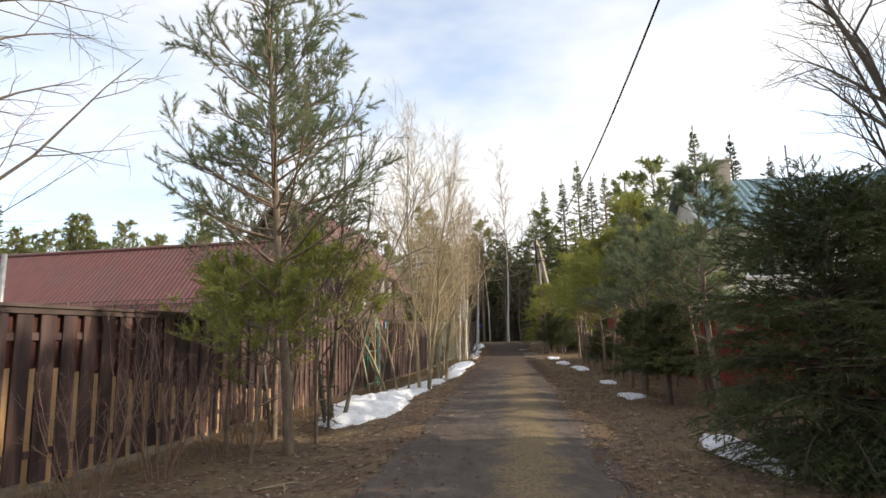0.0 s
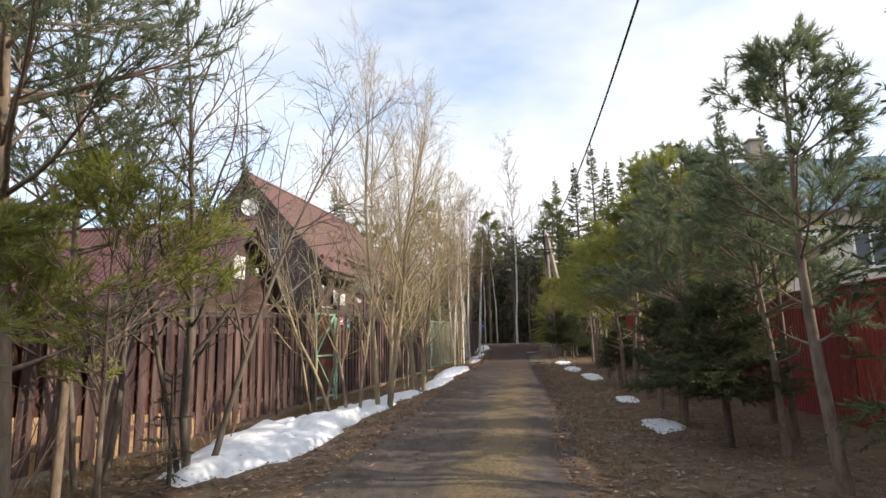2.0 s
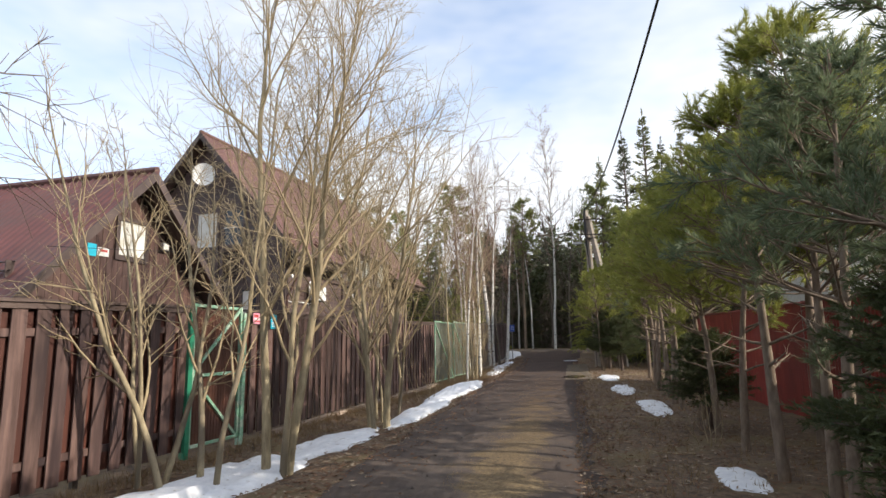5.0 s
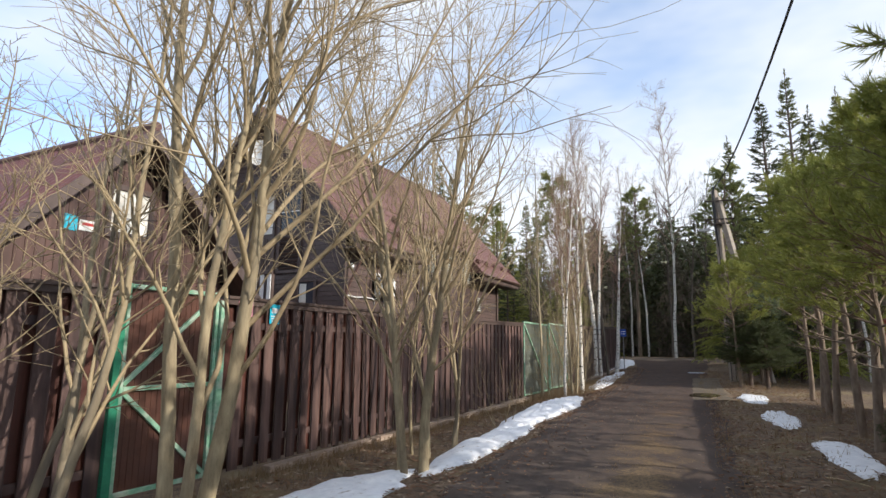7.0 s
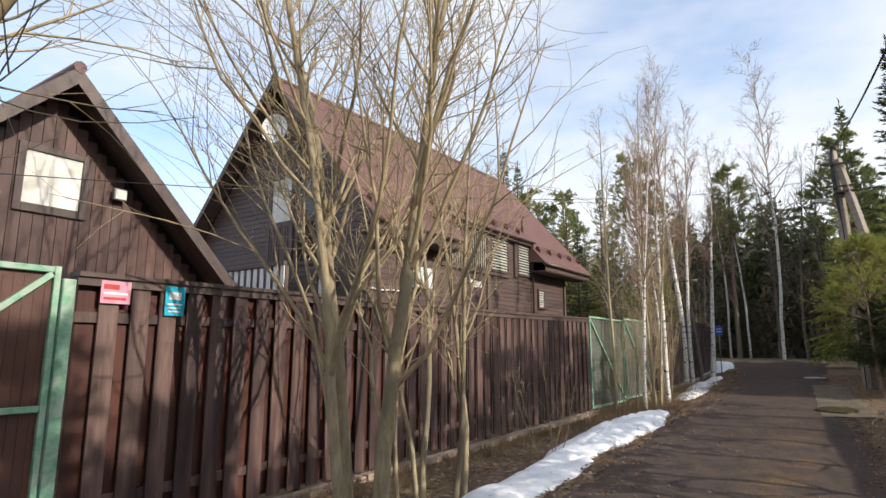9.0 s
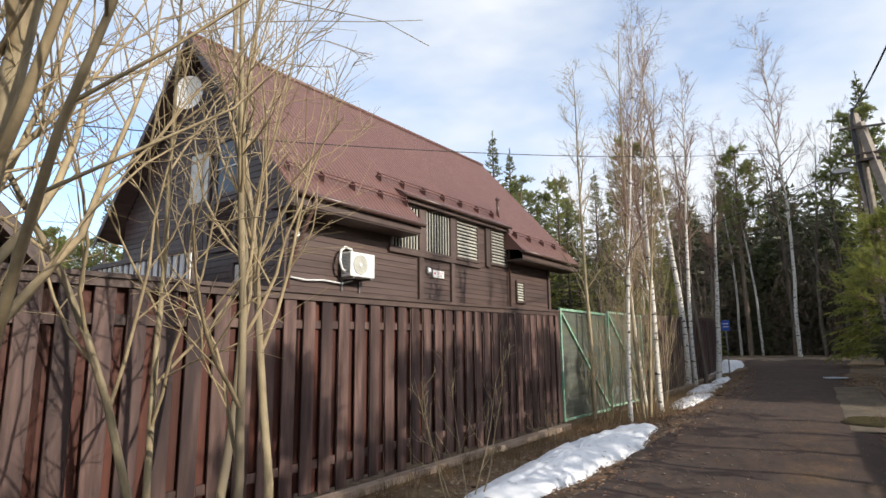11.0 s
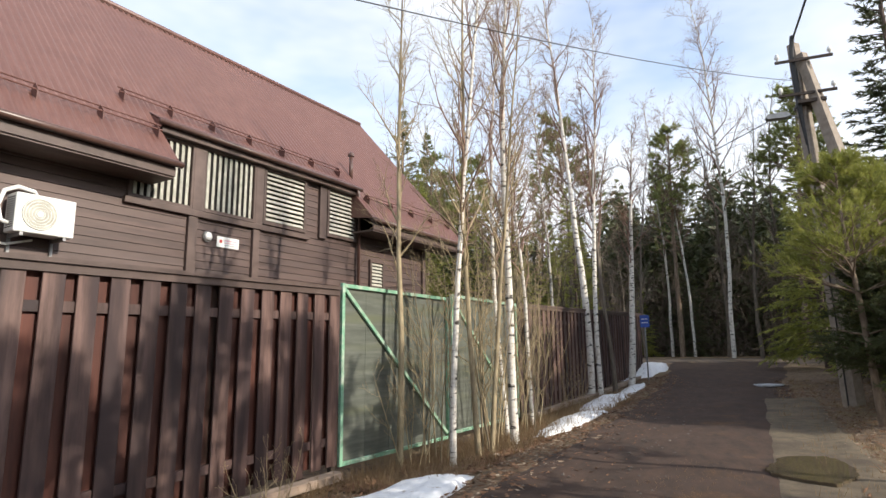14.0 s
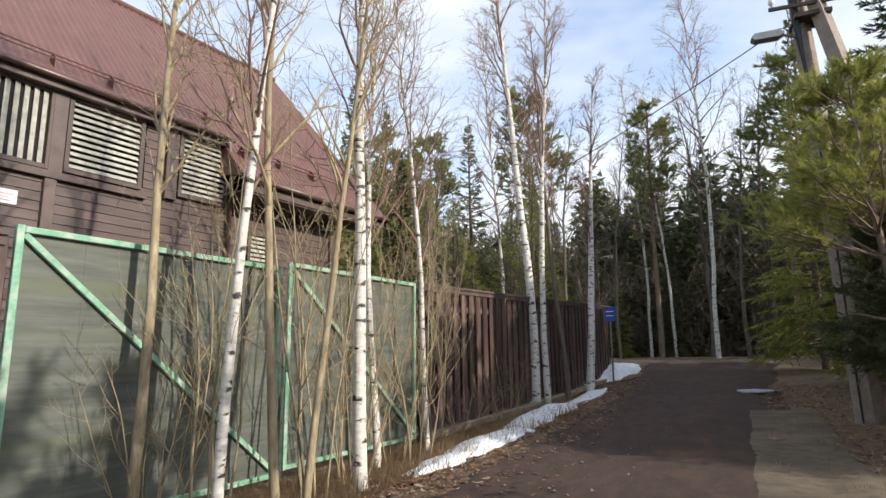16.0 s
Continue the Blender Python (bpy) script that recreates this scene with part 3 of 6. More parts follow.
# the small green gate
g = thing("garden_gate", FENCE @ pose(0, 0, 0), "brown sheet garden gate in a mint green steel frame", "gate")
zt, zb = 2.30, -0.02
for nm, y0, y1 in (("gate_post", -0.10, 0.0), ("gate_post", 1.30, 1.40)):
    part(nm, Shape().box(-0.02, 0.08, y0, y1, zb - 0.2, zt - 0.1, 0.006), M_GREEN_DARK if y0 < 0 else M_GREEN, g, "emerald green steel post" if y0 < 0 else "")
part("panel", Shape().box(-0.012, 0.0, 0.03, 1.27, zb + 0.08, zt - 0.05), M_BROWNPANEL, g, "red-brown ribbed sheet")
for i in range(16):
    part("rib", Shape().box(-0.001, 0.006, 0.07 + i * 0.075, 0.09 + i * 0.075, zb + 0.12, zt - 0.1), M_BROWNPANEL, g)
for nm, a in (("stile", (0.01, 0.06)), ("stile", (1.24, 1.29))):
    part(nm, Shape().box(0.002, 0.05, a[0], a[1], zb + 0.06, zt, 0.005), M_GREEN, g)
for z in (zt - 0.055, 1.13, zb + 0.06):
    part("crossbar", Shape().box(0.004, 0.048, 0.062, 1.238, z, z + 0.05, 0.005), M_GREEN, g)
for z0, z1 in ((1.2, zt - 0.06), (1.12, zb + 0.11)):
    a = math.degrees(math.atan2(z1 - z0, 1.17))
    part("brace", Shape().box(0.006, 0.045, 0, math.hypot(1.16, z1 - z0), -0.025, 0.025, 0.004), M_GREEN, g, m=pose(0, 0.065, z0, a, 0, 0))

# the wide green gate, two leaves
g = thing("driveway_gate", FENCE @ pose(0, 13.42, 0), "closed double driveway gate of green sheet with mint frame", "gate")
for i, (y0, y1) in enumerate(((0.0, 2.68), (2.78, 5.44))):
    z0, z1 = base_of(13.5 + y0) + 0.10, top_of(13.4 + (y0 + y1) / 2) + 0.05
    leaf = part("gate_leaf", Shape().box(-0.016, -0.004, y0 + 0.02, y1 - 0.02, z0 + 0.03, z1 - 0.03), M_GATEPANEL, g, "faded green sheet panel")
    for k in range(4):
        yy = y0 + (k + 1) * (y1 - y0) / 5
        part("rib", Shape().box(-0.005, -0.001, yy - 0.004, yy + 0.004, z0 + 0.06, z1 - 0.06), M_GATEPANEL, leaf)
    for a, b in ((y0, y0 + 0.055), (y1 - 0.055, y1)):
        part("stile", Shape().box(0.0, 0.045, a, b, z0, z1, 0.004), M_GREEN, leaf)
    for z in (z0, z1 - 0.055):
        part("crossbar", Shape().box(0.002, 0.043, y0 + 0.057, y1 - 0.057, z, z + 0.05, 0.004), M_GREEN, leaf)
    a = math.degrees(math.atan2(z0 + 0.12 - z1 + 0.06, y1 - y0 - 0.14))
    part("brace", Shape().box(0.004, 0.04, 0, math.hypot(y1 - y0 - 0.13, z1 - z0 - 0.16), -0.025, 0.025, 0.004), M_GREEN, leaf, m=pose(0, y0 + 0.06, z1 - 0.07, a, 0, 0))
for y in (-0.05, 5.48):
    part("gate_post", Shape().box(-0.09, -0.02, y - 0.035, y + 0.035, base_of(13.5 + y) - 0.2, top_of(13.4 + y), 0.004), M_RUST, g)
part("drop_bolt", Shape().box(0.046, 0.07, 2.70, 2.735, base_of(16) + 0.02, 1.5, 0.004), M_GREEN, g)

# two notices nailed on the fence beside the garden gate
def notice(name, label, m, w, h, material, bars):
    t = thing(name, m, label, "sign")
    part("plate", Shape().box(0, 0.006, -w / 2, w / 2, -h / 2, h / 2, 0.001), material, t)
    for (y0, y1, z0, z1, mt) in bars:
        part("print", Shape().box(0.0062, 0.0078, y0 * w, y1 * w, z0 * h, z1 * h), mt, t)
    return t


notice("pink_notice", "small pink notice plate on the plank fence", FENCE @ pose(0.05, 1.74, 2.12), 0.26, 0.20, M_PINK, ((-0.42, 0.1, 0.12, 0.34, M_REDINK), (-0.4, 0.4, -0.1, 0.0, M_WHITE), (-0.4, 0.35, -0.34, -0.22, M_REDINK)))
notice("blue_notice", "small bright blue notice plate on the plank fence", FENCE @ pose(0.05, 2.30, 2.08), 0.20, 0.28, M_BLUE, ((-0.3, 0.3, 0.05, 0.3, M_WHITE), (-0.38, 0.38, -0.14, -0.08, M_WHITE), (-0.38, 0.3, -0.26, -0.21, M_WHITE), (-0.3, 0.3, -0.38, -0.33, M_WHITE)))


# ---------------------------------------------------------------- corrugated sheets
def corrugated(origin, along, up, wave=0.13, amp=0.016, lap=0.0, rows=2, per=6):
    """A wavy sheet: origin at its lower corner, 'along' across the waves, 'up' the slope."""
    sh = Shape()
    o, a, u = Vector(origin), Vector(along), Vector(up)
    n = a.cross(u).normalized()
    cols = int(a.length / wave * per)
    for j in range(rows + 1):
        for i in range(cols + 1):
            p = o + a * (i / cols) + u * (j / rows) + n * (amp * math.sin(i / per * 2 * math.pi))
            sh.v.append(tuple(p))
    sh.f = [(j * (cols + 1) + i, j * (cols + 1) + i + 1, (j + 1) * (cols + 1) + i + 1, (j + 1) * (cols + 1) + i) for j in range(rows) for i in range(cols)]
    return sh


# ---------------------------------------------------------------- the dark timber house
W0, HT = Vector((-4.08, 35.44, 0)), 0.19
HOUSE = pose(W0.x, W0.y, 0, 0, 0, -math.degrees(HT))    # x towards the road, y along the side wall
S0, S1 = -5.45, 6.35            # ends of the side wall
EAVE_X, EAVE_Z, HALF, RIDGE = 0.68, 4.72, 4.15, 9.40
R0, R1 = -5.86, 7.45            # ends of the roof
WALL_X = -2 * (HALF - EAVE_X)   # the far side wall
SLOPE = (RIDGE - EAVE_Z) / HALF
house = thing("timber_house", HOUSE, "dark brown timber-clad house with steep brown metal roof", "house")


def roof_z(x):
    return EAVE_Z + SLOPE * (EAVE_X - x)


RX = EAVE_X - HALF
# core walls (inside of the cladding), with the gable
core = Shape()
core.prism([(-0.06, -0.2), (-0.06, roof_z(-0.06) - 0.12), (RX, RIDGE - 0.15), (2 * RX + 0.06, roof_z(-0.06) - 0.12), (2 * RX + 0.06, -0.2)], 'y', S0 + 0.06, S1 - 0.06)
part("wall", core, M_DARKGAP, house, "wall core painted near-black as shade between the planks")
# cladding planks of the side wall
PL = 0.142


def plank(parent, x, y0, y1, z, h=PL, facing=1, material=M_WALL):
    sh = Shape()
    sh.prism([(0, 0.004), (0.026 * facing, 0.004), (0.014 * facing, h - 0.004), (0, h - 0.004)], 'y', y0, y1)
    return part("plank", sh, material, parent, m=pose(x, 0, z))


D0_, D1_ = -1.86, 3.22
z = 1.4
while z < 5.36:
    if z < 4.0:
        spans = ((S0, -1.16), (-0.98, 0.26), (0.42, S1))
    elif z < 4.13:
        spans = ((S0, S1),)
    else:
        spans = ((S0, -2.28), (1.75, 2.30), (3.42, S1)) if z < 5.3 else ((D0_, D1_),)
    for y0, y1 in spans:
        if z > 4.5 and y1 <= -2.0:
            continue
        if z > 4.5 and y0 > 3:
            continue
        plank(house, -0.06, y0, y1, z)
    z += PL
part("lower_wall", Shape().box(-0.07, -0.045, S0, S1, -0.2, 1.42), M_WALL, house)
# posts, bands and window units of the side wall
for y0, y1, z0, z1 in ((-1.17, -0.99, 1.4, 4.02), (0.26, 0.42, 1.4, 4.02), (-1.12, -0.90, 4.13, 5.42), (0.28, 0.48, 4.13, 5.42), (S0 - 0.02, S0 + 0.13, 1.0, 4.6), (S1 - 0.12, S1 + 0.02, 1.0, 4.5), (2.10, 2.32, 4.13, 5.42)):
    part("wall_post", Shape().box(-0.05, 0.035, y0, y1, z0, z1, 0.006), M_TRIM, house)
part("wall_band", Shape().box(-0.045, 0.045, -2.34, 1.78, 4.03, 4.14, 0.006), M_TRIM, house)


def shutter(parent, y0, y1, z0, z1, upright, material=M_SLAT, count=9, x=0.0):
    # the backing sheet is near-black in place of the unlit room
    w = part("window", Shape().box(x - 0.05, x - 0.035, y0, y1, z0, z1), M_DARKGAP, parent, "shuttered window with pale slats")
    for a, b, c, d in ((y0 - 0.07, y0, z0 - 0.07, z1 + 0.07), (y1, y1 + 0.07, z0 - 0.07, z1 + 0.07), (y0, y1, z0 - 0.07, z0), (y0, y1, z1, z1 + 0.07)):
        part("frame", Shape().box(x - 0.04, x + 0.03, a, b, c, d, 0.004), M_TRIM, w)
    for i in range(count):
        if upright:
            st = (y1 - y0) / count
            part("slat", Shape().box(-0.008, 0.008, -st * 0.32, st * 0.32, z0, z1, 0.003), material, w, m=pose(x - 0.012, y0 + st * (i + 0.5), 0, 0, 0, 22))
        else:
            st = (z1 - z0) / count
            part("slat", Shape().box(-0.006, 0.006, y0, y1, -st * 0.42, st * 0.42, 0.002), material, w, m=pose(x - 0.012, 0, z0 + st * (i + 0.5), 0, -38, 0))


shutter(house, -2.22, -1.16, 4.20, 5.30, True)
shutter(house, -0.86, 0.24, 4.22, 5.32, True)
shutter(house, 0.56, 1.62, 4.24, 5.32, False, count=11)
shutter(house, 2.42, 3.30, 4.28, 5.33, False, count=11)
shutter(house, 3.98, 4.42, 3.20, 3.80, False, count=7)
# front gable cladding
front = part("front_wall", Shape().box(WALL_X, -0.05, S0 + 0.03, S0 + 0.055, -0.2, 1.4), M_WALL, house)
z = 1.4
while z < RIDGE - 0.5:
    half = min(EAVE_X - RX - EAVE_X, (RIDGE - 0.25 - z - PL) / SLOPE)
    sh = Shape()
    sh.prism([(S0 + 0.06, 0.004), (S0 + 0.034, 0.004), (S0 + 0.046, PL - 0.004), (S0 + 0.06, PL - 0.004)], 'x', RX - half, RX + half)
    part("plank", sh, M_WALL, house, m=pose(0, 0, z))
    z += PL


def front_window(x0, x1, z0, z1, pane, label, slats=0, upright=False):
    y = S0 + 0.03
    w = part("window", Shape().box(x0, x1, y - 0.012, y + 0.01, z0, z1), pane, house, label)
    for a, b, c, d in ((x0 - 0.09, x0, z0 - 0.09, z1 + 0.09), (x1, x1 + 0.09, z0 - 0.09, z1 + 0.09), (x0, x1, z0 - 0.09, z0), (x0, x1, z1, z1 + 0.09)):
        part("frame", Shape().box(a, b, y - 0.05, y, c, d, 0.004), M_TRIM, w)
    for i in range(slats):
        if upright:
            st = (x1 - x0) / slats
            part("slat", Shape().box(x0 + st * (i + 0.15), x0 + st * (i + 0.85), y - 0.035, y - 0.014, z0, z1, 0.003), M_TRIM, w)
        else:
            st = (z1 - z0) / slats
            part("slat", Shape().box(x0, x1, -0.006, 0.006, -st * 0.42, st * 0.42), M_TRIM, w, m=pose(0, y - 0.03, z0 + st * (i + 0.5), 38, 0, 0))
    return w


front_window(RX - 0.25, RX + 0.58, 5.15, 6.40, M_BOARDWHITE, "window covered with a white board")
w = front_window(RX + 0.90, RX + 1.68, 5.20, 6.45, M_GLASS, "window with dark glass")
part("glazing_bar", Shape().box(RX + 0.90, RX + 1.68, S0 - 0.005, S0 + 0.016, 5.8, 5.83), M_WHITE, w)
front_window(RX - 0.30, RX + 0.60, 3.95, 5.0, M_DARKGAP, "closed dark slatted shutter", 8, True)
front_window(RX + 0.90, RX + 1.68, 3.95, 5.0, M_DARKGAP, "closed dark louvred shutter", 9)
w = front_window(RX + 1.75, RX + 2.35, 2.35, 3.55, M_GLASS, "ground floor window with pale curtain")
part("curtain", Shape().box(RX + 1.79, RX + 2.05, S0 + 0.012, S0 + 0.017, 2.4, 3.5), M_BOARDWHITE, w)
# roof: two slopes of wavy sheet over a deck; the road slope is stepped up over the shuttered windows
D0, D1 = -1.86, 3.22
DX, DZ = 0.18, 5.56
DS = 0.50
JX = (EAVE_Z + SLOPE * EAVE_X - DZ - DS * DX) / (SLOPE - DS)
JZ = roof_z(JX)


def slope_sheet(y0, y1, x0, z0, x1, z1, name="roof_sheet"):
    up = Vector((x1 - x0, 0, z1 - z0))
    me = corrugated((x0, y0, z0), (0, y1 - y0, 0), up, 0.135, 0.014, rows=max(2, int(up.length / 0.9))).mesh(name, M_ROOF, True)
    part(name, fix(me), M_ROOF, house)
    nrm = Vector((-(z1 - z0), 0, x1 - x0)).normalized()
    d = nrm * (0.055 if nrm.z < 0 else -0.055)
    dk = Shape()
    dk.prism([(x0 + d.x * 0.5, z0 + d.z * 0.5), (x1 + d.x * 0.5, z1 + d.z * 0.5), (x1 + d.x * 2.0, z1 + d.z * 2.0), (x0 + d.x * 2.0, z0 + d.z * 2.0)], 'y', y0 + 0.02, y1 - 0.02)
    part("roof_deck", dk, M_TRIM, house)


slope_sheet(R0, D0, EAVE_X, EAVE_Z, RX, RIDGE)
slope_sheet(D0, D1, JX, JZ, RX, RIDGE)
slope_sheet(D1, R1, EAVE_X, EAVE_Z, RX, RIDGE)
slope_sheet(D0 - 0.03, D1 + 0.03, DX, DZ, JX, JZ + 0.02, "dormer_sheet")
slope_sheet(R0, R1, 2 * RX - EAVE_X, EAVE_Z, RX, RIDGE)
for y in (D0, D1):
    part("dormer_cheek", Shape().prism([(DX, DZ - 0.02), (JX, JZ), (EAVE_X, EAVE_Z), (-0.03, EAVE_Z + 0.1), (-0.03, DZ - 0.05)][::1], 'y', y - 0.02, y + 0.02), M_ROOF, house)
part("ridge_cap", Shape().tube([(RX, R0 - 0.02, RIDGE + 0.01), (RX, R1 + 0.02, RIDGE + 0.01)], [0.075, 0.075], 10), M_ROOF, house, smooth=True)
for y in (R0, R1):
    for sx in (1, -1):
        sh = Shape().prism([(RX + sx * (HALF + 0.02), EAVE_Z - 0.05), (RX, RIDGE + 0.0), (RX, RIDGE - 0.24), (RX + sx * (HALF + 0.02), EAVE_Z - 0.26)], 'y', y - 0.012 - (0.02 if y < 0 else -0.02), y + 0.012 - (0.02 if y < 0 else -0.02))
        part("barge_board", sh, M_TRIM, house)
for a, b in ((R0, D0), (D1, R1)):
    part("soffit", Shape().box(-0.02, EAVE_X - 0.05, a + 0.03, b - 0.03, EAVE_Z - 0.30, EAVE_Z - 0.26), M_TRIM, house)
    part("fascia", Shape().box(EAVE_X - 0.05, EAVE_X - 0.02, a + 0.02, b - 0.02, EAVE_Z - 0.27, EAVE_Z - 0.06, 0.004), M_TRIM, house)
    part("gutter", Shape().tube([(EAVE_X + 0.05, a - 0.05, EAVE_Z - 0.05), (EAVE_X + 0.05, b + 0.05, EAVE_Z - 0.07)], [0.058, 0.058], 10), M_GUTTER, house, smooth=True)
part("fascia", Shape().box(DX - 0.06, DX - 0.03, D0, D1, DZ - 0.20, DZ - 0.05, 0.004), M_TRIM, house)
part("soffit", Shape().box(-0.02, DX - 0.06, D0, D1, DZ - 0.20, DZ - 0.17), M_TRIM, house)
part("gutter", Shape().tube([(DX + 0.04, D0 - 0.1, DZ - 0.05), (DX + 0.04, D1 + 0.1, DZ - 0.07)], [0.05, 0.05], 10), M_GUTTER, house, smooth=True)
part("downpipe", Shape().tube([(EAVE_X + 0.04, R0 + 0.55, EAVE_Z - 0.06), (EAVE_X + 0.02, R0 + 0.55, EAVE_Z - 0.22), (0.05, S0 + 0.06, 3.25), (0.05, S0 + 0.06, 0)], [0.055, 0.045, 0.045, 0.045], 10), M_GUTTER, house, "slanting brown drainpipe", smooth=True)
part("downpipe", Shape().tube([(DX + 0.04, D1 - 0.05, DZ - 0.07), (0.06, D1 + 0.20, DZ - 0.45), (0.06, D1 + 0.20, 0)], [0.045, 0.04, 0.04], 8), M_GUTTER, house, smooth=True)


def snow_guard(y0, y1, x, z):
    gobj = part("snow_guard", Shape().bar((x, y0, z + 0.20), (x, y1, z + 0.20), 0.014, 6), M_ROOF, house, "tubular brown snow guard rail")
    part("rail", Shape().bar((x + 0.07, y0, z + 0.10), (x + 0.07, y1, z + 0.10), 0.014, 6), M_ROOF, gobj)
    k = int((y1 - y0) / 0.85)
    for i in range(k + 1):
        y = y0 + 0.08 + (y1 - y0 - 0.16) * i / k
        part("bracket", Shape().prism([(x - 0.12, z + 0.10), (x + 0.10, z - 0.06), (x + 0.11, z + 0.10), (x + 0.0, z + 0.23)], 'y', y - 0.006, y + 0.006), M_ROOF, gobj)


snow_guard(R0 + 0.1, D0 - 0.1, EAVE_X - 0.42, roof_z(EAVE_X - 0.42))
snow_guard(D0 - 0.55, D1 - 0.1, JX - 0.10, roof_z(JX - 0.10))
snow_guard(D1 + 0.15, R1 - 0.2, EAVE_X - 0.42, roof_z(EAVE_X - 0.42))
vp = part("vent_pipe", Shape().bar((-0.5, D1 + 0.5, roof_z(-0.5) - 0.1), (-0.5, D1 + 0.5, roof_z(-0.5) + 0.55), 0.05, 10), M_GUTTER, house, "brown metal roof vent pipe", smooth=True)
part("cowl", Shape().tube([(-0.5, D1 + 0.5, roof_z(-0.5) + 0.56), (-0.5, D1 + 0.5, roof_z(-0.5) + 0.62), (-0.5, D1 + 0.5, roof_z(-0.5) + 0.68)], [0.085, 0.085, 0.03], 12), M_GUTTER, vp)
# terrace with a pale balustrade before the front gable
B0, B1, BY, BT = WALL_X + 0.2, -2.1, S0 - 0.75, 3.86
bal = part("balcony", Shape().box(B0, B1, BY, S0 - 0.02, 2.60, 2.74), M_TRIM, house, "timber terrace with pale balusters")
part("handrail", Shape().box(B0, B1, BY - 0.06, BY + 0.06, BT - 0.12, BT, 0.01), M_TRIM, bal)
for i in range(17):
    x = B0 + 0.03 + i * (B1 - B0 - 0.19) / 16
    part("baluster", Shape().box(x, x + 0.14, BY - 0.02, BY + 0.01, 2.75, BT - 0.12, 0.004), M_WHITE, bal)
for x in (B0 + 0.05, B1 - 0.05):
    part("post", Shape().box(x - 0.05, x + 0.05, BY + 0.02, BY + 0.12, -0.2, BT - 0.12), M_TRIM, bal)

# air conditioner on the side wall
ac = thing("air_conditioner", HOUSE @ pose(0, -3.96, 3.24), "white split air conditioner unit on wall brackets", "air conditioner")
part("casing", Shape().box(0.06, 0.36, 0, 0.76, 0, 0.54, 0.012), M_WHITE, ac)
fan = part("fan_grille", Shape().tube([(0.362, 0.30, 0.27), (0.372, 0.30, 0.27)], [0.225, 0.22], 32), M_SLAT, ac, "round beige fan grille")
for r in (0.06, 0.10, 0.14, 0.18, 0.215):
    ring = [(0.374, 0.30 + r * math.cos(2 * math.pi * k / 28), 0.27 + r * math.sin(2 * math.pi * k / 28)) for k in range(29)]
    part("grille_ring", Shape().tube(ring, [0.004] * 29, 4), M_WHITE, fan)
part("hub", Shape().tube([(0.370, 0.30, 0.27), (0.380, 0.30, 0.27)], [0.045, 0.04], 16), M_WHITE, fan)
for k in range(14):
    part("side_slot", Shape().box(0.10, 0.33, -0.003, 0.001, 0.06 + k * 0.032, 0.072 + k * 0.032), M_DARKGAP, ac)
for y in (0.1, 0.64):
    part("bracket", Shape().box(-0.03, 0.36, y - 0.02, y + 0.02, -0.05, -0.001).box(-0.03, 0.0, y - 0.02, y + 0.02, -0.3, -0.05), M_METAL, ac)
part("hose", Shape().tube([(0.2, -0.01, 0.12), (0.2, -0.10, 0.15), (0.17, -0.14, 0.35), (0.12, -0.06, 0.58), (0.06, 0.12, 0.68), (0.02, 0.34, 0.66), (-0.02, 0.42, 0.56)], [0.03] * 7, 10), M_WHITE, ac, "white insulated pipe loop", smooth=True)
tagged(part("wall_cable", Shape().tube([(0.02, S0 + 0.15, 3.12), (0.03, -4.9, 3.09), (0.03, -4.4, 3.13), (0.03, -3.9, 3.10), (0.06, -3.6, 3.19)], [0.018] * 5, 6), M_WHITE, m=HOUSE), "white cable conduit on the house wall", "cable")
# satellite dish on the front gable
dish = thing("satellite_dish", HOUSE @ pose(RX + 0.25, S0 - 0.42, 7.75, 0, 0, 24), "white satellite dish on the house gable", "satellite dish")
sh = Shape()
for i in range(6):
    for k in range(28):
        r = 0.40 * i / 5
        sh.v.append((r * math.cos(2 * math.pi * k / 28), -0.02 + 0.55 * r * r, r * 1.05 * math.sin(2 * math.pi * k / 28)))
for i in range(5):
    for k in range(28):
        sh.f.append((i * 28 + k, i * 28 + (k + 1) % 28, (i + 1) * 28 + (k + 1) % 28, (i + 1) * 28 + k))
sh2 = Shape()
sh2.v, sh2.f = [(x, -y - 0.0, z) for x, y, z in sh.v], sh.f
part("reflector", fix(sh2.mesh("reflector", M_WHITE, True)), M_WHITE, dish)
part("feed_arm", Shape().tube([(0, -0.08, -0.40), (0, -0.40, -0.22), (0, -0.46, -0.06)], [0.012, 0.012, 0.03], 6), M_METAL, dish)
part("mount", Shape().tube([(0, 0.02, 0), (0.1, 0.40, -0.05), (0.1, 0.47, -0.05)], [0.03, 0.03, 0.05], 8), M_METAL, dish)
# white notice with red lines and a round lamp on the side wall
notice("wall_notice", "white warning notice on the timber wall", HOUSE @ pose(-0.03, -0.28, 3.66), 0.50, 0.20, M_WHITE, ((-0.38, -0.26, -0.1, 0.2, M_REDINK), (-0.16, 0.4, 0.14, 0.22, M_PINK), (-0.16, 0.3, -0.10, -0.04, M_PINK), (-0.16, 0.35, -0.30, -0.25, M_METAL)))
lamp = thing("wall_lamp", HOUSE @ pose(-0.03, -0.74, 3.71), "round white wall lamp", "lamp")
part("back_plate", Shape().tube([(0, 0, 0), (0.03, 0, 0)], [0.10, 0.10], 18), M_METAL, lamp)
part("cover", Shape().tube([(0.03, 0, 0), (0.07, 0, 0), (0.09, 0, 0)], [0.088, 0.07, 0.02], 18), M_WHITE, lamp, smooth=True)
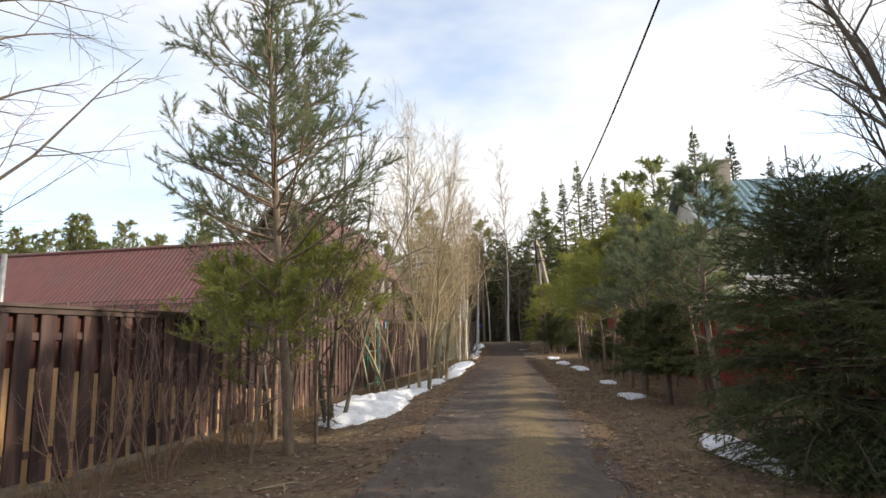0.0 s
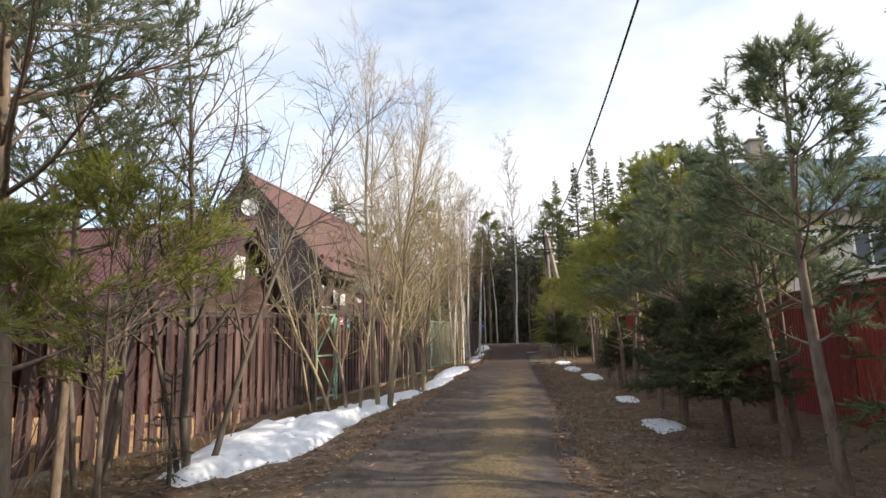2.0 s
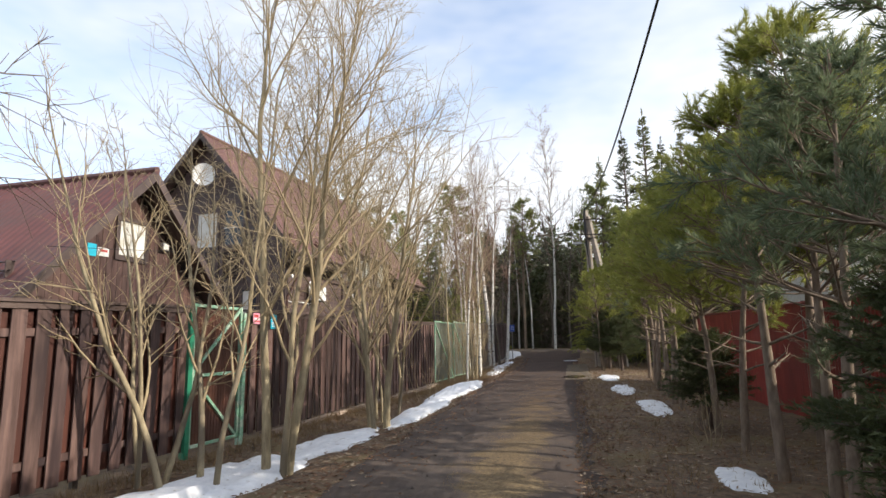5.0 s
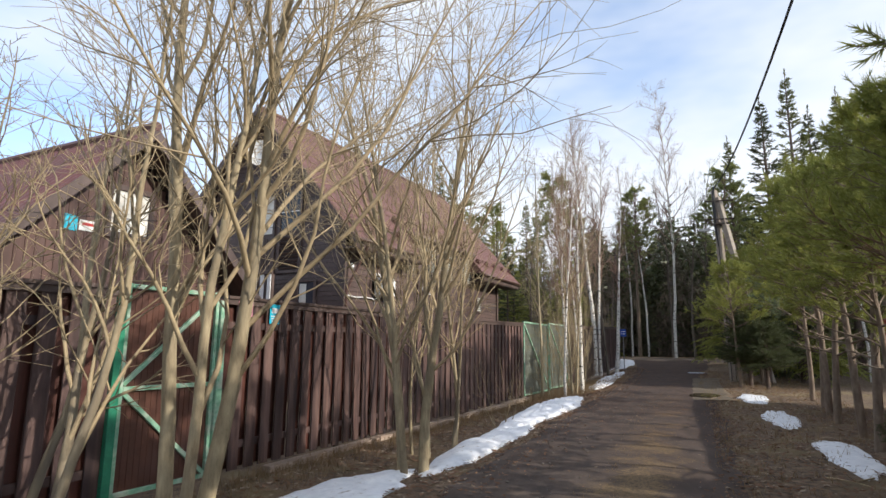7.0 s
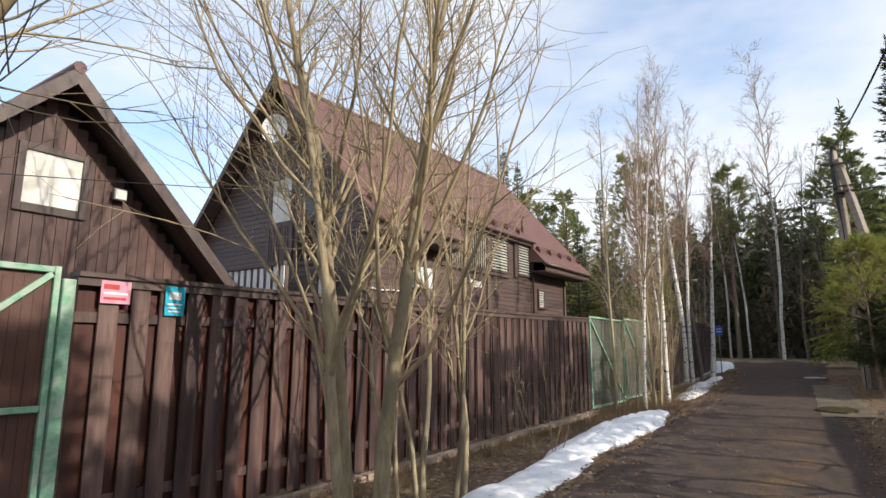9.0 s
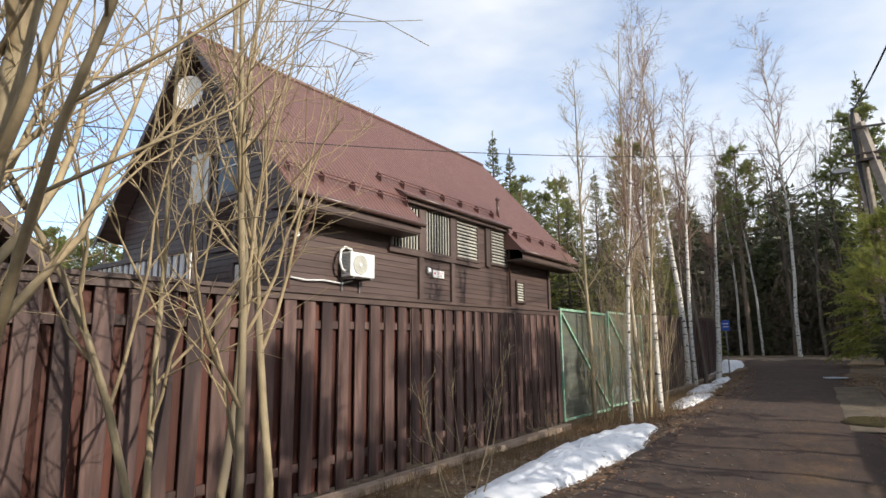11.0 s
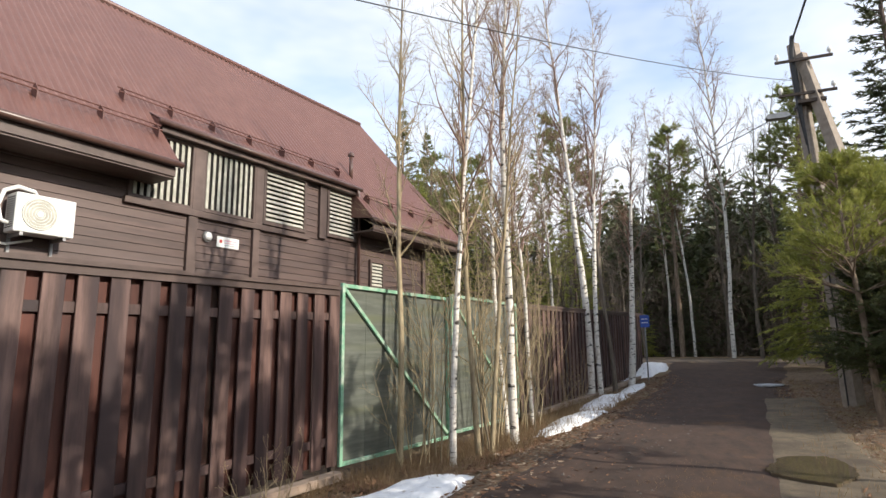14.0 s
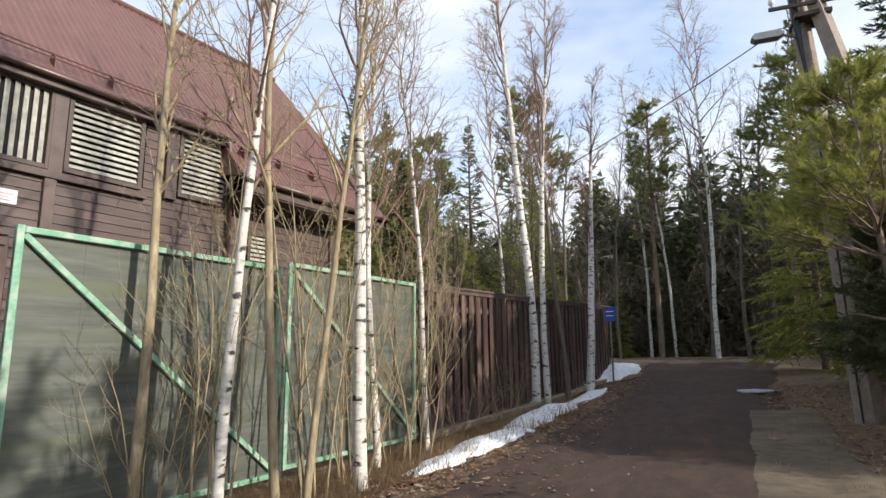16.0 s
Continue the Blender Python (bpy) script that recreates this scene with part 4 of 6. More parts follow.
for y, z, c in ((S0 + 0.22, 4.02, M_WHITE),):
    lamp = thing("security_camera", HOUSE @ pose(0.0, y, z), "small white security camera under the eaves", "camera")
    part("mount", Shape().bar((0, 0, 0), (0.10, 0, 0), 0.03, 8), M_WHITE, lamp)
    part("housing", Shape().tube([(0.10, 0, 0.02), (0.13, -0.02, -0.05), (0.14, -0.03, -0.11)], [0.04, 0.055, 0.045], 12), M_WHITE, lamp, smooth=True)

# ---------------------------------------------------------------- the barn
BARN = pose(-5.42, 22.9, 0, 0, 0, -math.degrees(0.173))   # under the gable's peak; x towards the road
BZ, BE, BH = 5.55, 2.45, 3.05      # ridge, eaves, half width
BS = (BZ - BE) / BH
barn = thing("barn", BARN, "brown timber barn with maroon corrugated roof", "barn")
part("wall", Shape().prism([(-BH + 0.35, -0.3), (BH - 0.35, -0.3), (BH - 0.35, BE + 0.15), (0, BZ - 0.2), (-BH + 0.35, BE + 0.15)], 'x', -16.5, -0.62), M_DARKGAP, barn)
PW = 0.15
yy = -BH + 0.36
while yy < BH - 0.4:
    zt = min(BZ - 0.20 - BS * abs(yy), BZ - 0.20 - BS * abs(yy + PW)) 
    part("plank", Shape().box(-0.62, -0.597, yy + 0.003, yy + PW - 0.003, -0.2, zt, 0.003), M_BARNWALL, barn)
    yy += PW
for sy in (-1, 1):
    up = Vector((0, -sy * BH, BZ - BE))
    o = Vector((-16.8, sy * BH, BE))
    part("roof_sheet", fix(corrugated(o, (16.8, 0, 0), up, 0.20, 0.022, rows=5).mesh("roof_sheet", M_BARNROOF, True)), M_BARNROOF, barn)
    part("roof_deck", Shape().prism([(sy * BH, BE - 0.04), (0, BZ - 0.04), (0, BZ - 0.12), (sy * BH, BE - 0.12)], 'x', -16.7, -0.02), M_TRIM, barn)
    part("barge_board", Shape().prism([(sy * (BH + 0.02), BE - 0.02), (0, BZ + 0.02), (0, BZ - 0.24), (sy * (BH + 0.02), BE - 0.26)], 'x', -0.018, 0.012), M_TRIM, barn)
part("ridge_cap", Shape().bar((-16.8, 0, BZ + 0.01), (0.02, 0, BZ + 0.01), 0.09, 8), M_BARNROOF, barn)
gd = part("snow_guard", Shape().bar((-16, -BH + 0.5, BE + 0.5 * BS + 0.22), (-0.6, -BH + 0.5, BE + 0.5 * BS + 0.22), 0.018, 6), M_TRIM, barn, "tubular snow guard rail")
part("rail", Shape().bar((-16, -BH + 0.43, BE + 0.43 * BS + 0.12), (-0.6, -BH + 0.43, BE + 0.43 * BS + 0.12), 0.018, 6), M_TRIM, gd)
for i in range(17):
    part("bracket", Shape().box(-15.9 + i * 0.95, -15.88 + i * 0.95, -BH + 0.38, -BH + 0.54, BE + 0.42 * BS, BE + 0.5 * BS + 0.24), M_TRIM, gd)
w = part("window", Shape().box(-0.60, -0.585, -0.32, 0.42, 3.62, 4.38), M_BOARDWHITE, barn, "window closed with a white board")
for a, b, c, d in ((-0.42, -0.32, 3.50, 4.48), (0.42, 0.52, 3.50, 4.48), (-0.32, 0.42, 3.50, 3.62), (-0.32, 0.42, 4.38, 4.48)):
    part("frame", Shape().box(-0.597, -0.55, a, b, c, d, 0.005), M_TRIM, w)
t = thing("barn_notice", BARN @ pose(-0.59, -0.80, 3.62), "turquoise and white notice plates on the barn gable", "sign")
part("plate", Shape().box(0, 0.008, -0.30, -0.08, -0.12, 0.14), M_BLUE, t, "turquoise plate")
part("plate", Shape().box(0, 0.008, -0.05, 0.24, -0.09, 0.09), M_WHITE, t, "white plate")
part("print", Shape().box(0.0085, 0.010, 0.0, 0.20, 0.0, 0.05), M_REDINK, t)
fl = thing("floodlight", BARN @ pose(-0.59, 0.95, 3.98), "small grey floodlight on the barn gable", "lamp")
part("arm", Shape().bar((0, 0, -0.03), (0.08, 0, 0), 0.015, 6), M_METAL, fl)
part("head", Shape().box(0.06, 0.14, -0.10, 0.10, -0.09, 0.09, 0.01), M_METAL, fl)
part("glass", Shape().box(0.141, 0.145, -0.08, 0.08, -0.07, 0.07), M_BOARDWHITE, fl)
# steel flue further along the yard
flue = thing("flue_pipe", pose(-10.6, 13.9, 0), "pale galvanised flue pipe standing in the yard", "flue")
part("pipe", Shape().bar((0, 0, -0.1), (0, 0, 3.8), 0.06, 12), M_METAL, flue, smooth=True)

# ---------------------------------------------------------------- red fence and the pale house across the road
def red_x(y):
    return lerp(y, (-6, 10, 30, 52), (6.2, 7.1, 8.6, 11.5))


rf = thing("red_fence", pose(0, 0, 0), "faded red sheet metal fence behind the trees", "fence")
ys = spread(-4, 32, 2.25)
for i in range(len(ys) - 1):
    y0, y1 = ys[i], ys[i + 1]
    a, b = Vector((red_x(y0), y0, level(y0) - 0.10)), Vector((red_x(y1), y1, level(y1) - 0.10))
    part("panel", corrugated(a, b - a - (b - a).normalized() * 0.03, (0, 0, 2.3), 0.11, 0.010, rows=1, per=4).mesh("panel", M_RED, False), M_RED, rf)
    part("post", Shape().box(a.x + 0.02, a.x + 0.09, y0 - 0.035, y0 + 0.035, ground(a.x, y0) - 0.2, a.z + 2.35), M_RUST, rf)
    for hz in (0.4, 1.9):
        part("rail", Shape().bar(tuple(a + Vector((0.03, 0, hz))), tuple(b + Vector((0.03, 0, hz))), 0.022, 6), M_RUST, rf)
    part("cap", Shape().bar(tuple(a + Vector((0, 0, 2.31))), tuple(b + Vector((0, 0, 2.31))), 0.028, 6), M_RED, rf)

villa = thing("pale_house", pose(17.8, 37.8, 0.3, 0, 0, -4) @ Matrix.Scale(1.65, 4), "pale rendered house with teal metal roof", "house")
VX, VY, VE, VR = 8.2, 5.6, 5.1, 7.5       # length, depth, eaves, ridge
part("wall", Shape().prism([(0, -0.3), (VY, -0.3), (VY, VE), (VY / 2, VR - 0.15), (0, VE)], 'x', 0, VX), M_CREAM, villa)
for sy, ya in ((1, -0.45), (-1, VY + 0.45)):
    up = Vector((0, VY / 2 - ya, VR - VE + 0.32))
    part("roof_sheet", fix(corrugated((-0.45, ya, VE - 0.32), (VX + 0.9, 0, 0), up, 0.30, 0.03, rows=5).mesh("roof_sheet", M_TEAL, True)), M_TEAL, villa)
    for xa in (-0.46, VX + 0.43):
        part("barge_board", Shape().prism([(ya, VE - 0.34), (VY / 2, VR + 0.03), (VY / 2, VR - 0.17), (ya, VE - 0.54)], 'x', xa, xa + 0.03), M_WHITE, villa)
wing = part("gable_wing", Shape().prism([(5.6, 0), (8.6, 0), (8.6, VE + 0.2), (7.1, VR - 0.5), (5.6, VE + 0.2)], 'y', -1.2, 2.5), M_CREAM, villa)
for xa in (5.35, 8.85):
    up = Vector((7.1 - xa, 0, VR - VE - 0.35))
    part("roof_sheet", fix(corrugated((xa, -1.6, VE), (0, 4.6, 0), up, 0.30, 0.03, rows=3).mesh("roof_sheet", M_TEAL, True)), M_TEAL, wing)
    part("barge_board", Shape().prism([(xa, VE - 0.02), (7.1, VR - 0.33), (7.1, VR - 0.53), (xa, VE - 0.22)], 'y', -1.63, -1.60), M_WHITE, wing)
ch = part("chimney", Shape().box(1.3, 1.85, 2.2, 2.75, VR - 1.2, VR + 0.72, 0.02), M_BRICK, villa)
part("chimney_cap", Shape().box(1.24, 1.91, 2.14, 2.81, VR + 0.72, VR + 0.80, 0.015), M_CONCRETE, ch)
part("aerial", Shape().bar((4.6, 2.8, VR - 0.2), (4.6, 2.8, VR + 1.5), 0.03, 6), M_RUST, villa)


def villa_window(parent, face, a0, a1, z0, z1, at_):
    """A white-framed window on the side towards the road ('x') or towards the near end ('y')."""
    def bx(a, b, c, d, lo, hi):
        return Shape().box(at_ + lo, at_ + hi, a, b, c, d) if face == 'x' else Shape().box(a, b, at_ + lo, at_ + hi, c, d)
    w_ = part("window", bx(a0, a1, z0, z1, -0.02, -0.005), M_GLASS, parent)
    mid = (a0 + a1) / 2
    for a, b, c, d in ((a0 - 0.08, a0, z0 - 0.08, z1 + 0.08), (a1, a1 + 0.08, z0 - 0.08, z1 + 0.08), (a0, a1, z0 - 0.08, z0), (a0, a1, z1, z1 + 0.08), (mid - 0.03, mid + 0.03, z0, z1)):
        part("frame", bx(a, b, c, d, -0.05, -0.003), M_WHITE, w_)


villa_window(villa, 'x', 1.2, 2.1, 3.7, 4.7, 0.0)
villa_window(villa, 'x', 3.5, 4.4, 3.7, 4.7, 0.0)
villa_window(villa, 'y', 1.2, 2.2, 2.9, 4.0, 0.0)
villa_window(villa, 'y', 3.4, 4.4, 2.9, 4.0, 0.0)
villa_window(wing, 'y', 6.6, 7.6, 4.5, 5.6, -1.2)

# ---------------------------------------------------------------- utility pole, cables, street lamp, road sign
PX, PY = 6.86, 40.5
PZ = level(PY)
TOPZ = 8.20
HT_ = TOPZ - PZ + 0.1
pole = thing("utility_pole", pose(PX, PY, PZ - 0.1), "leaning weathered concrete utility pole with a raking brace", "utility pole")
part("shaft", Shape().tube([(0, 0, 0), (-0.30, 0, HT_)], [0.20, 0.125], 4), M_CONCRETE, pole)
part("brace", Shape().tube([(-0.22, -0.20, HT_ - 0.35), (1.15, -0.55, -0.1)], [0.125, 0.20], 4), M_CONCRETE, pole, "raking concrete brace")
part("clamp", Shape().box(-0.40, 0.12, -0.36, 0.14, HT_ - 1.50, HT_ - 1.43), M_RUST, pole)
for z in (HT_ - 0.55, HT_ - 1.32):
    arm = part("crossarm", Shape().box(-0.75, 0.33, -0.36, -0.32, z, z + 0.055), M_RUST, pole)
    for x in (-0.70, 0.28):
        part("insulator", Shape().tube([(x, -0.34, z + 0.05), (x, -0.34, z + 0.10), (x, -0.34, z + 0.12), (x, -0.34, z + 0.20), (x, -0.34, z + 0.22)], [0.015, 0.02, 0.05, 0.04, 0.02], 8), M_WHITE, arm, smooth=True)
part("cable_coil", Shape().tube([(-0.34, -0.22, HT_ + 0.10), (-0.40, -0.24, HT_ - 0.3), (-0.38, -0.25, HT_ - 0.9), (-0.36, -0.22, HT_ - 1.6), (-0.30, -0.20, HT_ - 2.4)], [0.05, 0.045, 0.06, 0.05, 0.025], 6), M_CABLE, pole, "tangled black cable bundle")
part("drop_cable", Shape().tube([(-0.30, -0.20, HT_ - 2.2), (-0.20, -0.17, 3.0), (-0.14, -0.17, 0)], [0.016] * 3, 5), M_CABLE, pole)
lampz = HT_ - 1.72
sl = thing("street_lamp", pose(PX - 0.04, PY, PZ - 0.1), "pale grey-green street lamp head on a short arm", "street lamp")
part("arm", Shape().tube([(-0.24, -0.14, lampz - 0.12), (-0.42, -0.2, lampz + 0.0), (-0.60, -0.25, lampz + 0.02)], [0.02] * 3, 6), M_METAL, sl)
part("head", Shape().prism([(-0.52, lampz + 0.0), (-0.60, lampz + 0.07), (-0.95, lampz + 0.06), (-1.0, lampz + 0.0), (-0.95, lampz - 0.05), (-0.60, lampz - 0.05)], 'y', -0.36, -0.18), M_METAL, sl)


def cable(name, p, q, sag, r, label, n=24):
    p, q = Vector(p), Vector(q)
    pts = []
    for i in range(n + 1):
        t = i / n
        v = p.lerp(q, t)
        v.z -= sag * 4 * t * (1 - t)
        pts.append(tuple(v))
    return tagged(part(name, Shape().tube(pts, [r] * (n + 1), 6), M_CABLE, smooth=True), label, "cable")


cable("overhead_cable", (PX - 0.33, PY - 0.22, TOPZ + 0.05), (2.29, -9.0, 10.86), 2.82, 0.022, "thick black twisted overhead cable", 40)
cable("overhead_cable", (6.45, 40.3, 7.28), (-5.27, 19.74, 3.30), 0.59, 0.006, "thin overhead cable to the barn gable")
cable("overhead_cable", (PX - 0.6, PY - 0.3, PZ + lampz), (-6.0, 52.0, 6.0), 0.5, 0.010, "thin overhead cable crossing the lane")
sg = thing("road_sign", pose(2.75, 47.2, ground(2.75, 47.2)), "small blue road sign on a thin post", "road sign")
part("post", Shape().bar((0, 0, -0.1), (0, 0, 2.15), 0.025, 8), M_METAL, sg)
part("plate", Shape().box(-0.15, 0.15, -0.035, -0.027, 1.72, 2.12, 0.002), M_DEEPBLUE, sg)
for z0 in (1.98, 1.86):
    part("print", Shape().box(-0.10, 0.10, -0.038, -0.036, z0, z0 + 0.025), M_WHITE, sg)

# ---------------------------------------------------------------- trees
def unit(v):
    l = math.sqrt(v[0] ** 2 + v[1] ** 2 + v[2] ** 2) or 1.0
    return (v[0] / l, v[1] / l, v[2] / l)


def side_of(d, rng, angle):
    """A direction that leaves d by the angle (radians), any way round."""
    a = rng.uniform(0, 2 * math.pi)
    v = unit((rng.gauss(0, 1), rng.gauss(0, 1), rng.gauss(0, 1)))
    k = v[0] * d[0] + v[1] * d[1] + v[2] * d[2]
    w = unit((v[0] - k * d[0], v[1] - k * d[1], v[2] - k * d[2]))
    c, s_ = math.cos(angle), math.sin(angle)
    return (d[0] * c + w[0] * s_, d[1] * c + w[1] * s_, d[2] * c + w[2] * s_)


def limb(sh, p, d, length, r0, r1, segs, wander, lift, rng, sides):
    """A bending, tapering branch. Returns its points, directions and radii."""
    pts, dirs, rad = [p], [d], [r0]
    for i in range(segs):
        d = unit((d[0] + rng.gauss(0, wander), d[1] + rng.gauss(0, wander), d[2] + rng.gauss(0, wander) + lift))
        st = length / segs
        p = (p[0] + d[0] * st, p[1] + d[1] * st, p[2] + d[2] * st)
        pts.append(p), dirs.append(d), rad.append(r0 + (r1 - r0) * (i + 1) / segs)
    sh.tube(pts, rad, sides, cap=False)
    return pts, dirs, rad


def along(path, f):
    pts, dirs, rad = path
    k = min(int(f * (len(pts) - 1)), len(pts) - 2)
    u = f * (len(pts) - 1) - k
    a, b = pts[k], pts[k + 1]
    return (a[0] + (b[0] - a[0]) * u, a[1] + (b[1] - a[1]) * u, a[2] + (b[2] - a[2]) * u), dirs[k + 1], rad[k] + (rad[k + 1] - rad[k]) * u


def bare_tree(name, seed, h, r, stems, lean, bark, twig, label, m, first=0.25, n1=14, n2=7, n3=4, reach=0.34, angle=0.75, lift=0.10, thin=1.0, ring=0.18, category="tree", group="", wander=0.05, toward=None):
    rng = random.Random(seed)
    t = thing(name, m, label, category, group)
    crown = Shape()
    for k in range(stems):
        a = 2 * math.pi * (k + rng.uniform(0, 0.7)) / stems
        tilt = lean * rng.uniform(0.45, 1.25) if stems > 1 else lean
        if stems == 1 and toward is not None:
            a = toward
        d = unit((math.cos(a) * tilt, math.sin(a) * tilt, 1))
        st = Shape()
        hh = h * rng.uniform(0.72, 1.05) if stems > 1 else h
        rr = r * rng.uniform(0.65, 1.1) if stems > 1 else r
        rad = ring * (0.3 if stems == 1 else 1)
        p = (math.cos(a) * rad if stems > 1 else 0, math.sin(a) * rad if stems > 1 else 0, -0.12)
        path = limb(st, p, d, hh, rr, rr * 0.12, 14, wander, lift * 0.3, rng, 9)
        part("trunk", st.mesh("trunk", bark, True), bark, t)
        for i in range(n1):
            f = first + (1 - first) * (i + rng.random()) / n1
            q, dd, r1 = along(path, min(f, 0.99))
            L1 = hh * reach * (1.15 - 0.75 * f) * rng.uniform(0.6, 1.25)
            b1 = limb(crown, q, side_of(dd, rng, angle * rng.uniform(0.7, 1.2)), L1, min(r1 * 0.6, 0.03 * thin), 0.004 * thin, 7, 0.12, lift, rng, 5)
            for j in range(n2):
                f2 = 0.2 + 0.8 * (j + rng.random()) / n2
                q2, d2, r2 = along(b1, min(f2, 0.99))
                L2 = L1 * 0.45 * (1.2 - 0.7 * f2) * rng.uniform(0.6, 1.3)
                b2 = limb(crown, q2, side_of(d2, rng, 0.75 * rng.uniform(0.6, 1.3)), L2, min(r2 * 0.7, 0.009 * thin), 0.0028 * thin, 4, 0.14, lift * 0.7, rng, 4)
                for _ in range(n3):
                    q3, d3, r3 = along(b2, rng.uniform(0.2, 0.98))
                    L3 = L2 * rng.uniform(0.3, 0.65)
                    limb(crown, q3, side_of(d3, rng, 0.7 * rng.uniform(0.5, 1.3)), L3, 0.0035 * thin, 0.0016 * thin, 4 if L3 > 0.55 else 2, 0.19, lift * 0.5, rng, 3)
    part("crown", crown.mesh("crown", twig, True), twig, t, "bare leafless twigs")["kind"] = "stuff"
    return t


def needle_mesh(name, shoots, seed, per_m, length, width, spread_angle, material):
    """Thin needles round every shoot (start, direction, length)."""
    rs = np.random.RandomState(seed)
    V, n_all = [], 0
    for p, d, L in shoots:
        n = max(6, int(L * per_m))
        p, d = np.array(p), np.array(d)
        u = rs.rand(n, 1)
        w = rs.randn(n, 3)
        w -= (w @ d)[:, None] * d
        w /= np.linalg.norm(w, axis=1)[:, None] + 1e-9
        a = spread_angle * (0.7 + 0.6 * rs.rand(n, 1)) * (1.1 - 0.5 * u)
        nd = np.cos(a) * d + np.sin(a) * w
        base = p + d * L * u
        tip = base + nd * length * (0.7 + 0.5 * rs.rand(n, 1))
        s_ = np.cross(nd, rs.randn(n, 3))
        s_ /= np.linalg.norm(s_, axis=1)[:, None] + 1e-9
        V.append(np.stack([base - s_ * width, base + s_ * width, tip], 1).reshape(-1, 3))
        n_all += n
    v = np.concatenate(V)
    me = bpy.data.meshes.new(name)
    me.vertices.add(len(v))
    me.vertices.foreach_set("co", v.astype(np.float32).ravel())
    me.loops.add(len(v))
    me.loops.foreach_set("vertex_index", np.arange(len(v), dtype=np.int32))
    me.polygons.add(n_all)
    me.polygons.foreach_set("loop_start", np.arange(0, 3 * n_all, 3, dtype=np.int32))
    me.materials.append(material)
    me.update(calc_edges=True)
    return me


def pine(name, seed, h, r, m, label, first=0.3, reach=2.0, leaves=None, per_m=190, whorl=0.5, category="pine", group="", needle=0.085, width=0.0054, lean=0.05, top=0.5, each=5, dead=0.12, sub=5):
    leaves = leaves or M_PINE
    rng = random.Random(seed)
    t = thing(name, m, label, category, group)
    st, br = Shape(), Shape()
    a = rng.uniform(0, 6.28)
    path = limb(st, (0, 0, -0.15), unit((math.cos(a) * lean, math.sin(a) * lean, 1)), h + 0.15, r, r * 0.15, 14, 0.018, 0.02, rng, 10)
    part("trunk", st.mesh("trunk", M_BARK_PINE, True), M_BARK_PINE, t)
    shoots = []
    z = h * max(0.06, first - 0.12)
    while z < h * 0.985:
        f = z / h
        live = f > first
        for k in range(each if live else 2):
            q, dd, r1 = along(path, min(f + rng.uniform(-0.01, 0.01), 0.99))
            prof = (1 - max(0.0, f - first) / (1 - first)) ** 0.7
            L = max(0.3, reach * (top + (1 - top) * prof) * (prof ** 0.5) * rng.uniform(0.6, 1.15))
            if not live:
                L *= 0.4
            az = rng.uniform(0, 6.28)
            d0 = unit((math.cos(az), math.sin(az), 0.15 + 0.55 * f * rng.uniform(0.5, 1.2)))
            b1 = limb(br, q, d0, L, min(r1 * 0.45, 0.028), 0.005, 7, 0.07, 0.05, rng, 5)
            if not live and rng.random() > dead:
                for _ in range(4):
                    q2, d2, r2 = along(b1, rng.uniform(0.3, 0.95))
                    limb(br, q2, side_of(d2, rng, 0.8), L * 0.3, 0.005, 0.002, 3, 0.1, 0.0, rng, 3)
                continue
            shoots.append((b1[0][-2], b1[1][-1], L / 7 + 0.12))
            for j in range(sub):
                f2 = 0.35 + 0.62 * (j + rng.random()) / sub
                q2, d2, r2 = along(b1, min(f2, 0.98))
                L2 = L * 0.36 * (1.25 - 0.6 * f2) * rng.uniform(0.6, 1.3)
                ds = side_of(d2, rng, 0.75)
                b2 = limb(br, q2, unit((ds[0], ds[1], ds[2] * 0.6 + 0.1)), L2, min(r2 * 0.7, 0.010), 0.004, 4, 0.08, 0.07, rng, 4)
                shoots.append((along(b2, 0.45)[0], b2[1][-1], L2 * 0.55 + 0.06))
                for _ in range(2):
                    q3, d3, r3 = along(b2, rng.uniform(0.35, 0.9))
                    d3 = side_of(d3, rng, 0.65)
                    L3 = rng.uniform(0.10, 0.24)
                    limb(br, q3, d3, L3, 0.004, 0.003, 1, 0.05, 0.05, rng, 3)
                    shoots.append((q3, d3, L3 + 0.04))
        z += whorl * rng.uniform(0.75, 1.25)
    part("branchwork", br.mesh("branchwork", M_BARK_PINE, True), M_BARK_PINE, t)["kind"] = "stuff"
    part("crown", needle_mesh("crown", shoots, seed, per_m, needle, width, 0.75, leaves), leaves, t, "tufts of long green needles")["kind"] = "stuff"
    return t


